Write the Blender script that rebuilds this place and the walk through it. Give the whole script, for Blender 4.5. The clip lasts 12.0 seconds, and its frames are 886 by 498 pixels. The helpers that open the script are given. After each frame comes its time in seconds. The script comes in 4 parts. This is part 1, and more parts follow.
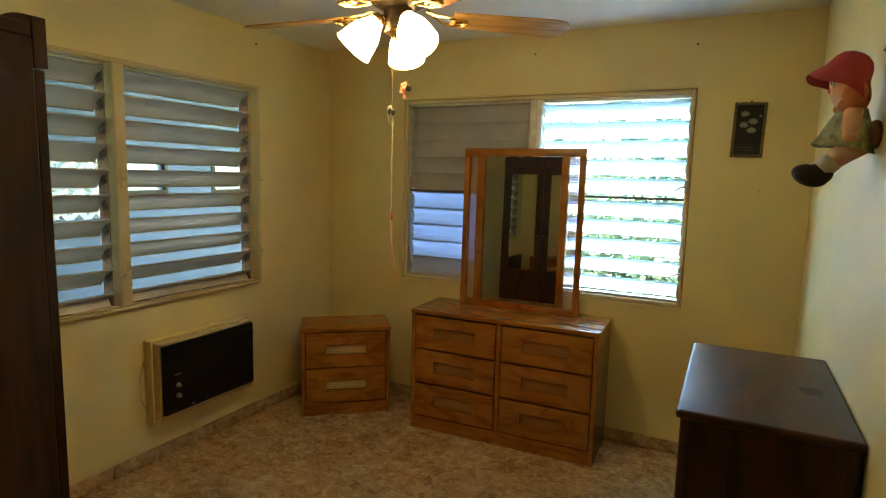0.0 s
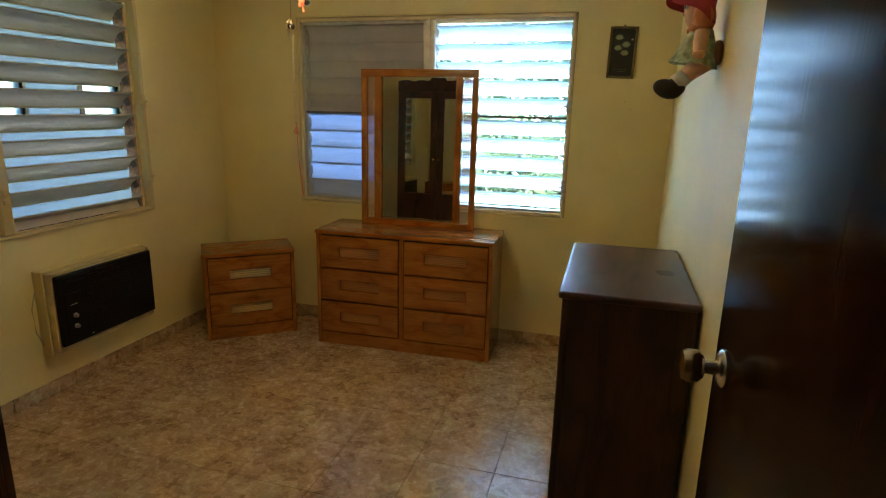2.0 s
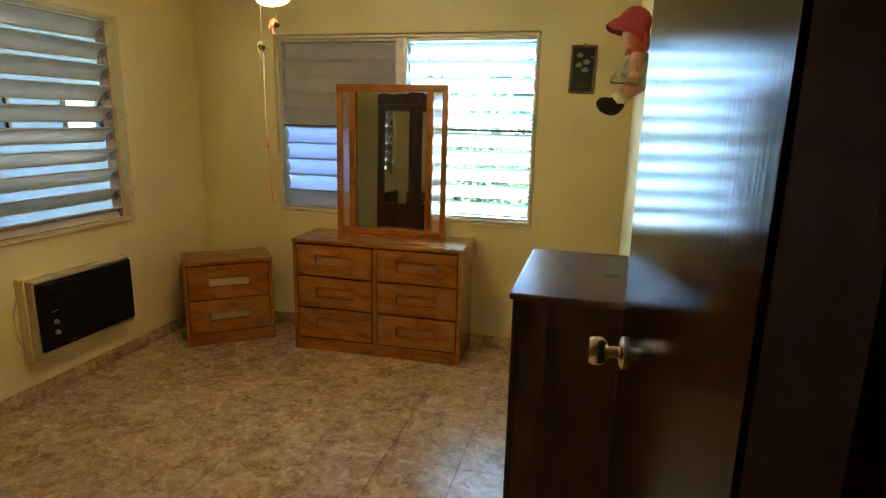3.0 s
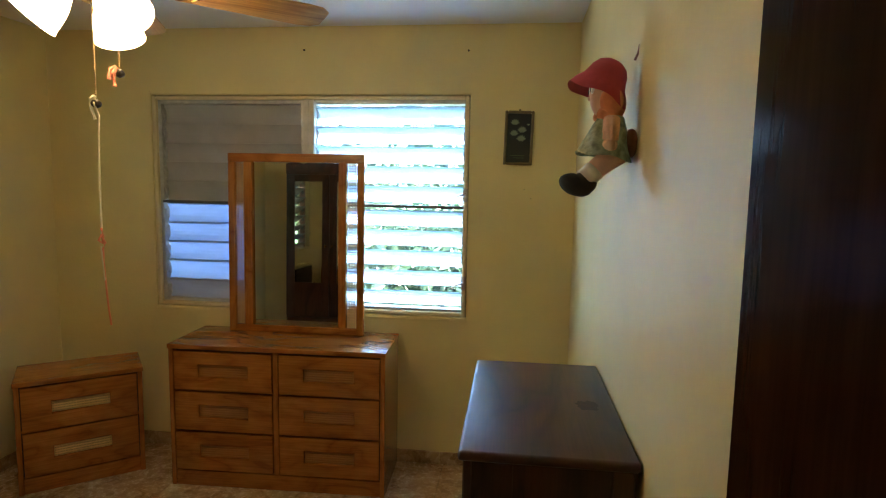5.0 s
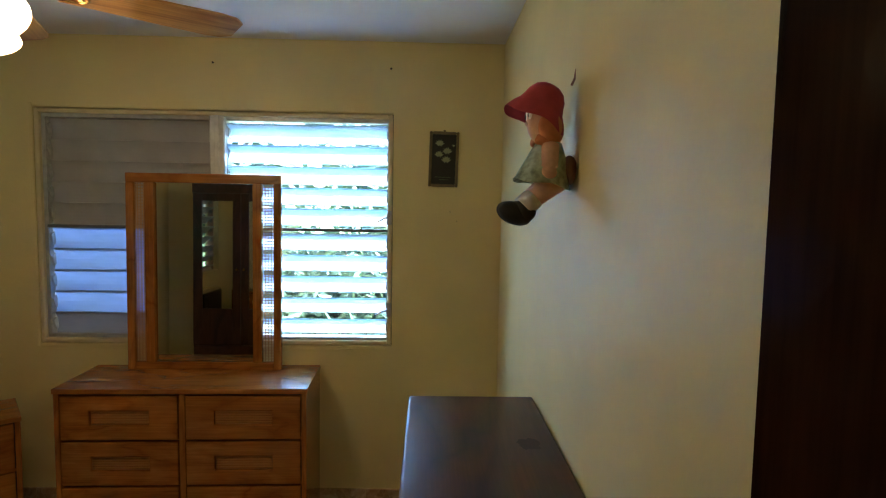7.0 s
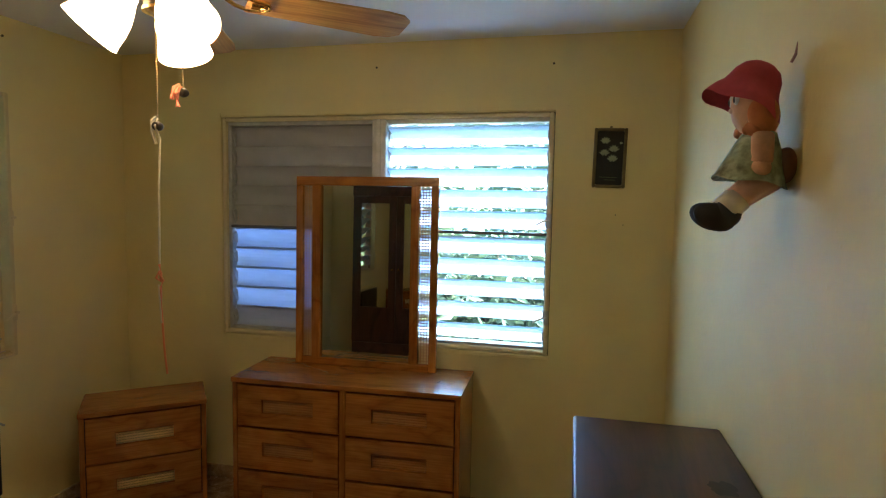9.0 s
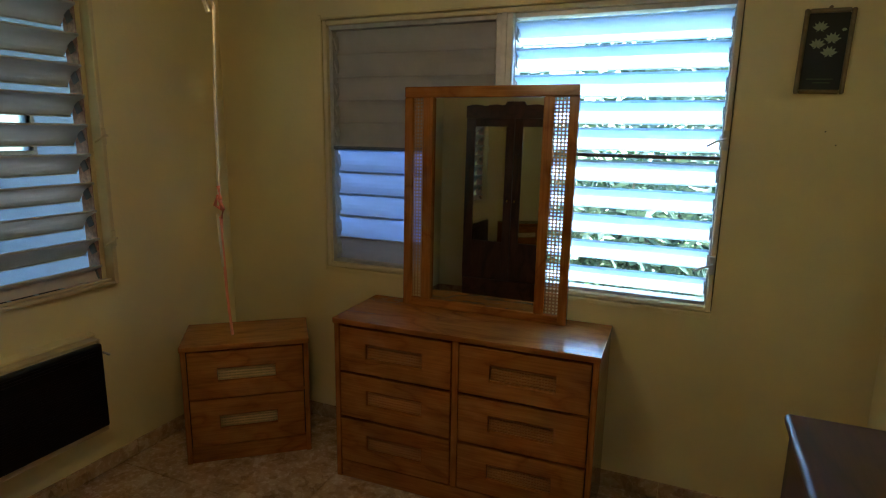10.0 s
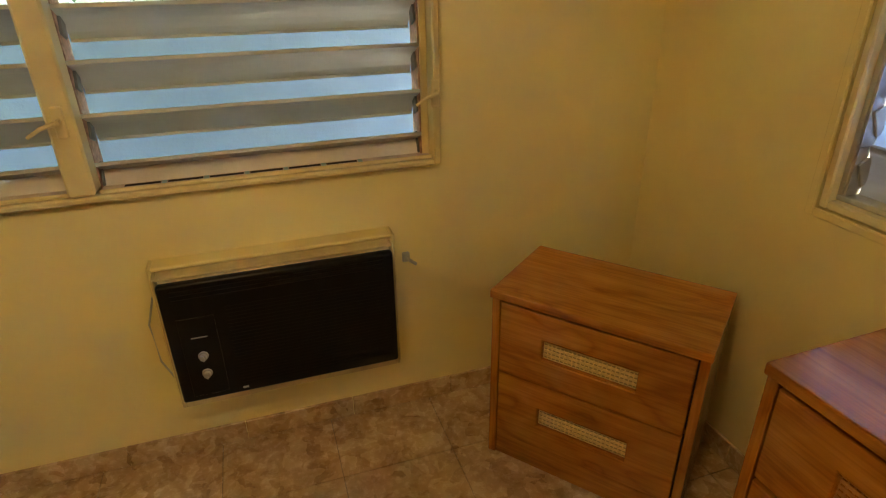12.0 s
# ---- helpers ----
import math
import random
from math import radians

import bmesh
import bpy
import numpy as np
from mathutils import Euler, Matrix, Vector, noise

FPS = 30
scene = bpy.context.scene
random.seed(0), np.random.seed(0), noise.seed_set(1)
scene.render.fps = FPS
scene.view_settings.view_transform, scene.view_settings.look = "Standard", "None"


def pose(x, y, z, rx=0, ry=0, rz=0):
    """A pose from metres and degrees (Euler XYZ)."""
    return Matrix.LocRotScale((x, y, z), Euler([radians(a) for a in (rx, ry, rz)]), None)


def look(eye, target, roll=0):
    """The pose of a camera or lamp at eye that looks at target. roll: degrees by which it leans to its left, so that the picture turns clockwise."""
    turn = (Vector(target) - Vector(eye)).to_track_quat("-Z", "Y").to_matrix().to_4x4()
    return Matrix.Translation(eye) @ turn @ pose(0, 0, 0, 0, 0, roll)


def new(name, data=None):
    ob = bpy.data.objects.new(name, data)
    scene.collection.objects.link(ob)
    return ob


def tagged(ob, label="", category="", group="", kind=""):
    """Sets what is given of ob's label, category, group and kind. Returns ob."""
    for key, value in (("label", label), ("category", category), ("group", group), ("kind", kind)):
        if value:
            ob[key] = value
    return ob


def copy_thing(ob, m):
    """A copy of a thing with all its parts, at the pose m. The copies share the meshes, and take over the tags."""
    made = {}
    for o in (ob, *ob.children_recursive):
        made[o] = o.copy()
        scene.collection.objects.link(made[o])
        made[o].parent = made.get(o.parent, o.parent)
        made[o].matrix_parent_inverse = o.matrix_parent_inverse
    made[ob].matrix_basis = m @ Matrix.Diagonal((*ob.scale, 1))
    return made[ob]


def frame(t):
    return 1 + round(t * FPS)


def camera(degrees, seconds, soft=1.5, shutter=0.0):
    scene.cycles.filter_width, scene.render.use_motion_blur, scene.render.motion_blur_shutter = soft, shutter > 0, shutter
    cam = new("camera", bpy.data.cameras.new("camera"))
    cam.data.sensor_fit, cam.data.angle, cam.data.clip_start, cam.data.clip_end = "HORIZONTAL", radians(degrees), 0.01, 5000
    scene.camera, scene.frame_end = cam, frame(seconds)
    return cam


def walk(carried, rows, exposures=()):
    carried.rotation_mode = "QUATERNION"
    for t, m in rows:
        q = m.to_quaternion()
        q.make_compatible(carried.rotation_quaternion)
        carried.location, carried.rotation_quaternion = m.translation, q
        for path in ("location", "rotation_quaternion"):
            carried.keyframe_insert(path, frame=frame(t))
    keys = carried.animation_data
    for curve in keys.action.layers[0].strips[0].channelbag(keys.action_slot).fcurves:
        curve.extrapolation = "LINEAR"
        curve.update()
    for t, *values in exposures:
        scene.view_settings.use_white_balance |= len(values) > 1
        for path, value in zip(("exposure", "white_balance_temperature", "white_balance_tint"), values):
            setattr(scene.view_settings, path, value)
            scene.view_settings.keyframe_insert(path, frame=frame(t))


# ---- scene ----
cam = camera(75.0, 12.0, 1.15)
PATH = [
    (0, (0.224, 0.246, 1.493), (-0.667, 2.019, 1.243), 1.4),
    (0.5, (0.136, 0.438, 1.501), (-0.599, 2.285, 1.284), 1.3),
    (1, (0.129, 0.47, 1.517), (-0.465, 2.362, 1.255), 1.2),
    (1.5, (0.156, 0.27, 1.49), (-0.372, 2.165, 1.125), 1.2),
    (2, (0.247, 0.083, 1.446), (-0.285, 1.951, 0.97), 1.3),
    (2.5, (0.344, -0.026, 1.429), (-0.185, 1.834, 0.918), 1.2),
    (3, (0.38, -0.025, 1.464), (-0.115, 1.862, 1.024), 1.3),
    (3.5, (0.333, 0.062, 1.535), (-0.057, 1.992, 1.187), 1.4),
    (3.7, (0.288, 0.111, 1.552), (-0.057, 2.055, 1.23), 1.5),
    (5.3, (0.205, 0.602, 1.504), (0.033, 2.584, 1.296), 0.9),
    (5.5, (0.169, 0.609, 1.513), (0.068, 2.596, 1.308), 1.1),
    (6, (0.168, 0.62, 1.527), (0.18, 2.613, 1.36), 1.3),
    (6.5, (0.173, 0.629, 1.536), (0.238, 2.622, 1.378), 1.2),
    (6.7, (0.183, 0.64, 1.537), (0.248, 2.632, 1.379), 1.1),
    (8.3, (0.145, 0.784, 1.553), (-0.054, 2.77, 1.424), 1.1),
    (8.5, (0.123, 0.781, 1.552), (-0.146, 2.758, 1.419), 1.2),
    (9, (0.113, 0.784, 1.536), (-0.331, 2.728, 1.381), 1.0),
    (9.5, (0.06, 0.92, 1.511), (-0.517, 2.821, 1.277), 0.9),
    (10, (-0.097, 1.206, 1.478), (-0.875, 3.005, 1.082), 0.9),
    (10.5, (-0.268, 1.555, 1.413), (-1.331, 3.157, 0.861), 0.9),
    (11, (-0.471, 1.885, 1.337), (-1.818, 3.2, 0.66), 0.1),
    (11.5, (-0.675, 2.146, 1.315), (-2.251, 3.091, 0.525), -0.4),
    (12, (-0.849, 2.38, 1.309), (-2.562, 2.934, 0.438), -0.9),
]
EXPOSURES = [(0.0, 3.95, 6350, -3), (1.0, 3.8, 6150, -3), (1.5, 3.7, 5950, -1), (2.5, 4.23, 5950, 2), (3.5, 4.41, 6000, 2), (5.5, 3.7, 5450, 5), (6.5, 3.5, 5380, 6), (8.5, 3.65, 5500, 6), (9.5, 3.43, 5400, 7), (10.5, 3.05, 5250, 3), (10.9, 3.35, 5700, 3), (11.5, 4.4, 7700, 10), (12.0, 4.55, 7250, 6)]
walk(cam, [(t, look(eye, target, roll)) for t, eye, target, roll in PATH], EXPOSURES)

# ---- world, sun ----
SUN_ELEV, SUN_ROT = 62.0, 25.0
world = bpy.data.worlds.new("sky")
scene.world = world
world.use_nodes = True
wn = world.node_tree
sky = wn.nodes.new("ShaderNodeTexSky")
sky.sky_type, sky.sun_disc = "NISHITA", False
sky.sun_elevation, sky.sun_rotation = radians(SUN_ELEV), radians(SUN_ROT)
wn.nodes["Background"].inputs["Strength"].default_value = 0.15
wn.links.new(sky.outputs["Color"], wn.nodes["Background"].inputs["Color"])
sun = new("sun", bpy.data.lights.new("sun", "SUN"))
sun.data.energy, sun.data.angle, sun.data.color = 5.0, radians(0.5), (1.0, 0.97, 0.92)
sd = Vector((math.sin(radians(SUN_ROT)) * math.cos(radians(SUN_ELEV)), math.cos(radians(SUN_ROT)) * math.cos(radians(SUN_ELEV)), math.sin(radians(SUN_ELEV))))
sun.matrix_world = look(sd * 30, (0, 0, 0))
LAMP_GLOW = 1.45


# ---- materials ----
def material(name):
    m = bpy.data.materials.new(name)
    m.use_nodes = True
    return m, m.node_tree.nodes, m.node_tree.links, m.node_tree.nodes["Principled BSDF"]


def noise_node(nodes, links, scale, detail=4.0, coords=None, stretch=None, rough=0.55):
    n = nodes.new("ShaderNodeTexNoise")
    n.inputs["Scale"].default_value, n.inputs["Detail"].default_value, n.inputs["Roughness"].default_value = scale, detail, rough
    if coords is not None:
        if stretch:
            mp = nodes.new("ShaderNodeMapping")
            mp.inputs["Scale"].default_value = stretch
            links.new(coords, mp.inputs["Vector"])
            coords = mp.outputs["Vector"]
        links.new(coords, n.inputs["Vector"])
    return n


def ramp(nodes, links, fac, stops):
    r = nodes.new("ShaderNodeValToRGB")
    while len(r.color_ramp.elements) < len(stops):
        r.color_ramp.elements.new(0.5)
    for e, (p, c) in zip(r.color_ramp.elements, stops):
        e.position, e.color = p, (*c, 1)
    links.new(fac, r.inputs["Fac"])
    return r


def bump(nodes, links, height, strength, distance, bsdf):
    b = nodes.new("ShaderNodeBump")
    b.inputs["Strength"].default_value, b.inputs["Distance"].default_value = strength, distance
    links.new(height, b.inputs["Height"])
    links.new(b.outputs["Normal"], bsdf.inputs["Normal"])
    return b


def shade_of(c, k):
    return tuple(min(1.0, v * k) for v in c)


def paint(name, c, rough=0.6, bump_k=0.25, spread=0.06, scale=3.0, fine=90.0, dist=0.003, pitted=False):
    m, nodes, links, b = material(name)
    geo = nodes.new("ShaderNodeNewGeometry").outputs["Position"]
    big = noise_node(nodes, links, scale, 5, geo)
    r = ramp(nodes, links, big.outputs["Fac"], [(0.3, shade_of(c, 1 - spread)), (0.7, shade_of(c, 1 + spread))])
    links.new(r.outputs["Color"], b.inputs["Base Color"])
    b.inputs["Roughness"].default_value = rough
    small = noise_node(nodes, links, fine, 3, geo)
    height = small.outputs["Fac"]
    if pitted:
        spots = nodes.new("ShaderNodeTexVoronoi")
        spots.inputs["Scale"].default_value = 22
        links.new(geo, spots.inputs["Vector"])
        patch = noise_node(nodes, links, 2.2, 3, geo)
        dots = ramp(nodes, links, spots.outputs["Distance"], [(0.05, (1, 1, 1)), (0.12, (0, 0, 0))])
        where = ramp(nodes, links, patch.outputs["Fac"], [(0.5, (0, 0, 0)), (0.62, (1, 1, 1))])
        times = nodes.new("ShaderNodeMath")
        times.operation = "MULTIPLY"
        links.new(dots.outputs["Color"], times.inputs[0])
        links.new(where.outputs["Color"], times.inputs[1])
        total = nodes.new("ShaderNodeMath")
        total.operation = "MULTIPLY_ADD"
        total.inputs[1].default_value = 0.9
        links.new(times.outputs[0], total.inputs[0])
        links.new(height, total.inputs[2])
        height = total.outputs[0]
    bump(nodes, links, height, bump_k, dist, b)
    return m


def plain(name, c, rough=0.5, metal=0.0, spread=0.1, scale=40.0):
    m, nodes, links, b = material(name)
    co = nodes.new("ShaderNodeTexCoord").outputs["Object"]
    n = noise_node(nodes, links, scale, 4, co)
    r = ramp(nodes, links, n.outputs["Fac"], [(0.3, shade_of(c, 1 - spread)), (0.7, shade_of(c, 1 + spread))])
    links.new(r.outputs["Color"], b.inputs["Base Color"])
    b.inputs["Roughness"].default_value, b.inputs["Metallic"].default_value = rough, metal
    return m


def wood(name, dark, mid, light, rough=0.35, axis=0, ring=9.0, coat=0.0, stretch=0.26):
    """Long grain along one axis of the object, with wavy growth rings and fine pores."""
    m, nodes, links, b = material(name)
    co = nodes.new("ShaderNodeTexCoord").outputs["Object"]
    info = nodes.new("ShaderNodeObjectInfo")
    add = nodes.new("ShaderNodeVectorMath")
    add.operation = "ADD"
    mul = nodes.new("ShaderNodeVectorMath")
    mul.operation = "SCALE"
    mul.inputs[0].default_value = (7.3, 3.1, 5.7)
    links.new(info.outputs["Random"], mul.inputs["Scale"])
    links.new(co, add.inputs[0])
    links.new(mul.outputs["Vector"], add.inputs[1])
    v = add.outputs["Vector"]
    st = [1.0, 1.0, 1.0]
    st[axis] = stretch
    rings = noise_node(nodes, links, ring, 3, v, st, 0.5)
    rings.inputs["Distortion"].default_value = 0.6
    wave = nodes.new("ShaderNodeMath")
    wave.operation = "MULTIPLY"
    wave.inputs[1].default_value = 7.5
    links.new(rings.outputs["Fac"], wave.inputs[0])
    ping = nodes.new("ShaderNodeMath")
    ping.operation = "PINGPONG"
    ping.inputs[1].default_value = 1.0
    links.new(wave.outputs[0], ping.inputs[0])
    st2 = [1.0, 1.0, 1.0]
    st2[axis] = 0.03
    pores = noise_node(nodes, links, 160, 3, v, st2)
    r1 = ramp(nodes, links, ping.outputs[0], [(0.0, dark), (0.3, mid), (1.0, light)])
    mix = nodes.new("ShaderNodeMix")
    mix.data_type, mix.blend_type = "RGBA", "MULTIPLY"
    mix.inputs[0].default_value = 0.75
    r2 = ramp(nodes, links, pores.outputs["Fac"], [(0.35, (0.72, 0.66, 0.6)), (0.6, (1, 1, 1))])
    links.new(r1.outputs["Color"], mix.inputs[6])
    links.new(r2.outputs["Color"], mix.inputs[7])
    mottle = noise_node(nodes, links, 14, 4, v, st)
    r3 = ramp(nodes, links, mottle.outputs["Fac"], [(0.32, (0.74, 0.68, 0.62)), (0.5, (1, 1, 1)), (0.68, (1.12, 1.1, 1.02))])
    mix2 = nodes.new("ShaderNodeMix")
    mix2.data_type, mix2.blend_type = "RGBA", "MULTIPLY"
    mix2.inputs[0].default_value = 0.5
    links.new(mix.outputs[2], mix2.inputs[6])
    links.new(r3.outputs["Color"], mix2.inputs[7])
    links.new(mix2.outputs[2], b.inputs["Base Color"])
    b.inputs["Roughness"].default_value = rough
    b.inputs["Coat Weight"].default_value, b.inputs["Coat Roughness"].default_value = coat, 0.15
    bump(nodes, links, pores.outputs["Fac"], 0.12, 0.002, b)
    return m


def translucent(name, c, share):
    m, nodes, links, b = material(name)
    t = nodes.new("ShaderNodeBsdfTranslucent")
    t.inputs["Color"].default_value = (*c, 1)
    co = nodes.new("ShaderNodeTexCoord").outputs["Object"]
    n = noise_node(nodes, links, 14, 4, co, (0.3, 1, 1))
    r = ramp(nodes, links, n.outputs["Fac"], [(0.3, shade_of(c, 0.85)), (0.7, c)])
    links.new(r.outputs["Color"], b.inputs["Base Color"])
    links.new(r.outputs["Color"], t.inputs["Color"])
    b.inputs["Roughness"].default_value = 0.4
    mx = nodes.new("ShaderNodeMixShader")
    mx.inputs[0].default_value = share
    links.new(b.outputs[0], mx.inputs[1])
    links.new(t.outputs[0], mx.inputs[2])
    links.new(mx.outputs[0], nodes["Material Output"].inputs["Surface"])
    return m


def tile_material():
    m, nodes, links, b = material("mottled_tile")
    geo = nodes.new("ShaderNodeNewGeometry").outputs["Position"]
    warp = noise_node(nodes, links, 9, 3, geo)
    vor = nodes.new("ShaderNodeTexVoronoi")
    vor.inputs["Scale"].default_value = 30
    addv = nodes.new("ShaderNodeVectorMath")
    addv.operation = "MULTIPLY_ADD"
    addv.inputs[1].default_value = (0.12, 0.12, 0.12)
    links.new(warp.outputs["Color"], addv.inputs[0])
    links.new(geo, addv.inputs[2])
    links.new(addv.outputs[0], vor.inputs["Vector"])
    cell = nodes.new("ShaderNodeSeparateColor")
    links.new(vor.outputs["Color"], cell.inputs[0])
    fine = noise_node(nodes, links, 45, 6, geo, None, 0.7)
    blot = noise_node(nodes, links, 10, 5, addv.outputs[0], None, 0.6)
    part_a = nodes.new("ShaderNodeMath")
    part_a.operation = "MULTIPLY"
    part_a.inputs[1].default_value = 0.16
    links.new(cell.outputs[0], part_a.inputs[0])
    part_b = nodes.new("ShaderNodeMath")
    part_b.operation = "MULTIPLY_ADD"
    part_b.inputs[1].default_value = 0.58
    links.new(blot.outputs["Fac"], part_b.inputs[0])
    links.new(part_a.outputs[0], part_b.inputs[2])
    mixf = nodes.new("ShaderNodeMath")
    mixf.operation = "MULTIPLY_ADD"
    mixf.inputs[1].default_value = 0.13
    links.new(fine.outputs["Fac"], mixf.inputs[0])
    links.new(part_b.outputs[0], mixf.inputs[2])
    r = ramp(nodes, links, mixf.outputs[0], [(0.27, (0.27, 0.16, 0.077)), (0.38, (0.42, 0.27, 0.137)), (0.48, (0.52, 0.355, 0.198)), (0.62, (0.66, 0.5, 0.32))])
    hue = nodes.new("ShaderNodeHueSaturation")
    info = nodes.new("ShaderNodeObjectInfo")
    mr = nodes.new("ShaderNodeMapRange")
    mr.inputs[3].default_value, mr.inputs[4].default_value = 0.97, 1.03
    links.new(info.outputs["Random"], mr.inputs[0])
    links.new(mr.outputs[0], hue.inputs["Value"])
    links.new(r.outputs["Color"], hue.inputs["Color"])
    links.new(hue.outputs["Color"], b.inputs["Base Color"])
    b.inputs["Roughness"].default_value = 0.22
    rr = ramp(nodes, links, fine.outputs["Fac"], [(0.3, (0.16,) * 3), (0.7, (0.34,) * 3)])
    links.new(rr.outputs["Color"], b.inputs["Roughness"])
    bump(nodes, links, fine.outputs["Fac"], 0.06, 0.002, b)
    return m


M_WALL = paint("cream_wall_paint", (0.79, 0.66, 0.305), 0.55, 0.35, 0.05, 2.5, 60, 0.003, True)
M_CEIL = paint("white_ceiling_paint", (0.86, 0.86, 0.85), 0.8, 0.3, 0.04, 2.0, 45)
M_TILE = tile_material()
M_GROUT = paint("grey_brown_grout", (0.24, 0.17, 0.1), 0.9, 0.3)
M_PINE = wood("orange_pine", (0.315, 0.103, 0.014), (0.395, 0.144, 0.02), (0.465, 0.183, 0.029), 0.24, 0, 7, 0.4, 0.36)
M_PINE_V = wood("orange_pine_upright", (0.315, 0.103, 0.014), (0.395, 0.144, 0.02), (0.465, 0.183, 0.029), 0.24, 2, 7, 0.4, 0.36)
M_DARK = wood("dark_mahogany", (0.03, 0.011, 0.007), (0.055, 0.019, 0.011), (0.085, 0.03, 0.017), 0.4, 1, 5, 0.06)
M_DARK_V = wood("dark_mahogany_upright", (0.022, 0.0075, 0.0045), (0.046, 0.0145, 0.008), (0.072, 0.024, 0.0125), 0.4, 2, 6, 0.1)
M_DOOR = wood("dark_varnished_door", (0.01, 0.004, 0.0026), (0.023, 0.0082, 0.0044), (0.038, 0.0145, 0.0075), 0.155, 2, 5, 0.0)
M_DOOR.node_tree.nodes["Principled BSDF"].inputs["Specular IOR Level"].default_value = 0.06
M_DOOR.node_tree.nodes["Bump"].inputs["Strength"].default_value = 0.07
M_CANE = plain("woven_cane", (0.8, 0.58, 0.25), 0.6, 0, 0.2, 120)
M_CANE_BACK = plain("cane_backing_cloth", (0.42, 0.29, 0.12), 0.9)
M_CANE_STRIP = plain("browned_cane", (0.46, 0.25, 0.085), 0.55, 0, 0.2, 120)
M_CANE_OLD = plain("darkened_cane", (0.48, 0.21, 0.05), 0.55, 0, 0.2, 120)
M_JAMB = plain("black_brown_jamb", (0.034, 0.013, 0.0075), 0.9)
M_JAMB.node_tree.nodes["Principled BSDF"].inputs["Specular IOR Level"].default_value = 0.03
M_SLOT = plain("dark_gap", (0.02, 0.012, 0.008), 0.8)
M_BLACK = plain("black_plastic", (0.004, 0.004, 0.005), 0.3, 0, 0.2)
M_BLACK.node_tree.nodes["Principled BSDF"].inputs["Specular IOR Level"].default_value = 0.25
M_KNOB = plain("grey_plastic_knob", (0.4, 0.4, 0.38), 0.35)
M_CHROME = plain("brushed_nickel", (0.62, 0.58, 0.5), 0.25, 1.0, 0.08)
M_BRASS = plain("polished_brass", (0.75, 0.52, 0.2), 0.22, 1.0, 0.1)
M_BRONZE = plain("dark_bronze", (0.1, 0.075, 0.05), 0.35, 0.9, 0.15)
M_ALU = plain("weathered_aluminium", (0.55, 0.53, 0.48), 0.42, 0.7, 0.12, 25)
M_TRANSOM = plain("dull_dark_aluminium", (0.16, 0.155, 0.15), 0.5, 0.5, 0.12, 25)
M_FRAME_CREAM = paint("cream_painted_frame", (0.74, 0.62, 0.34), 0.5, 0.2, 0.04, 12, 120)
M_TRIM = paint("grubby_cream_trim", (0.6, 0.48, 0.25), 0.6, 0.3, 0.16, 18, 120)
M_CASING = paint("tan_cream_casing", (0.64, 0.51, 0.255), 0.5, 0.25, 0.08, 9, 120)
M_CLIP = plain("terracotta_spotted_clip", (0.36, 0.2, 0.14), 0.7, 0, 0.4, 60)
M_SLAT = paint("grey_white_slat", (0.42, 0.41, 0.36), 0.45, 0.15, 0.08, 8, 60)
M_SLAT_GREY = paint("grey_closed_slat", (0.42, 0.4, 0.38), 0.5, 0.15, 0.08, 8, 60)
# blue cast of the window's daylight is mixed into this slat colour
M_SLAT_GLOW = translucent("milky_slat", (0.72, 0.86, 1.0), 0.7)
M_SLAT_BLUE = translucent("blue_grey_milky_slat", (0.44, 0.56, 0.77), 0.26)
# lowest slat: the outer sill's shade put into a darker colour and lower share
M_SLAT_SHADED = translucent("shaded_milky_slat", (0.42, 0.45, 0.52), 0.1)
M_MIRROR, _n, _l, _b = material("silvered_mirror")
_b.inputs["Base Color"].default_value, _b.inputs["Metallic"].default_value, _b.inputs["Roughness"].default_value = (0.66, 0.68, 0.66, 1), 1.0, 0.015
M_SHADE, _n, _l, _b = material("lit_frosted_glass")
_b.inputs["Base Color"].default_value, _b.inputs["Emission Color"].default_value = (0.9, 0.88, 0.82, 1), (1.0, 0.68, 0.32, 1)
_co = _n.new("ShaderNodeSeparateXYZ")
_l.new(_n.new("ShaderNodeTexCoord").outputs["Object"], _co.inputs[0])
_mr = _n.new("ShaderNodeMapRange")
for _k, _v in zip((1, 2, 3, 4), (-0.005, -0.085, 0.95 * LAMP_GLOW, 1.0 * LAMP_GLOW)):
    _mr.inputs[_k].default_value = _v
_l.new(_co.outputs["Z"], _mr.inputs[0])
_l.new(_mr.outputs[0], _b.inputs["Emission Strength"])
M_BLADE = wood("honey_fan_blade", (0.42, 0.2, 0.05), (0.6, 0.33, 0.1), (0.7, 0.42, 0.14), 0.3, 0, 6, 0.3)
M_CHAIN = plain("dull_brass_bead", (0.3, 0.2, 0.08), 0.35, 0.9, 0.1)
M_STRING = plain("cream_cotton_string", (0.75, 0.66, 0.48), 0.9)
M_PINK = plain("coral_pink_yarn", (0.85, 0.3, 0.17), 0.9)
M_WHITE = plain("white_enamel", (0.8, 0.8, 0.78), 0.4)


# ---- mesh helpers ----
def add_box(bm, lo, hi, bevel=0.0, seg=1):
    c = [(a + b) / 2 for a, b in zip(lo, hi)]
    d = [abs(b - a) for a, b in zip(lo, hi)]
    r = bmesh.ops.create_cube(bm, size=1.0, matrix=Matrix.LocRotScale(c, None, d))
    if bevel > 0:
        edges = list({e for v in r["verts"] for e in v.link_edges})
        bmesh.ops.bevel(bm, geom=edges, offset=min(bevel, min(d) * 0.45), segments=seg, profile=0.6, affect="EDGES")
    return bm


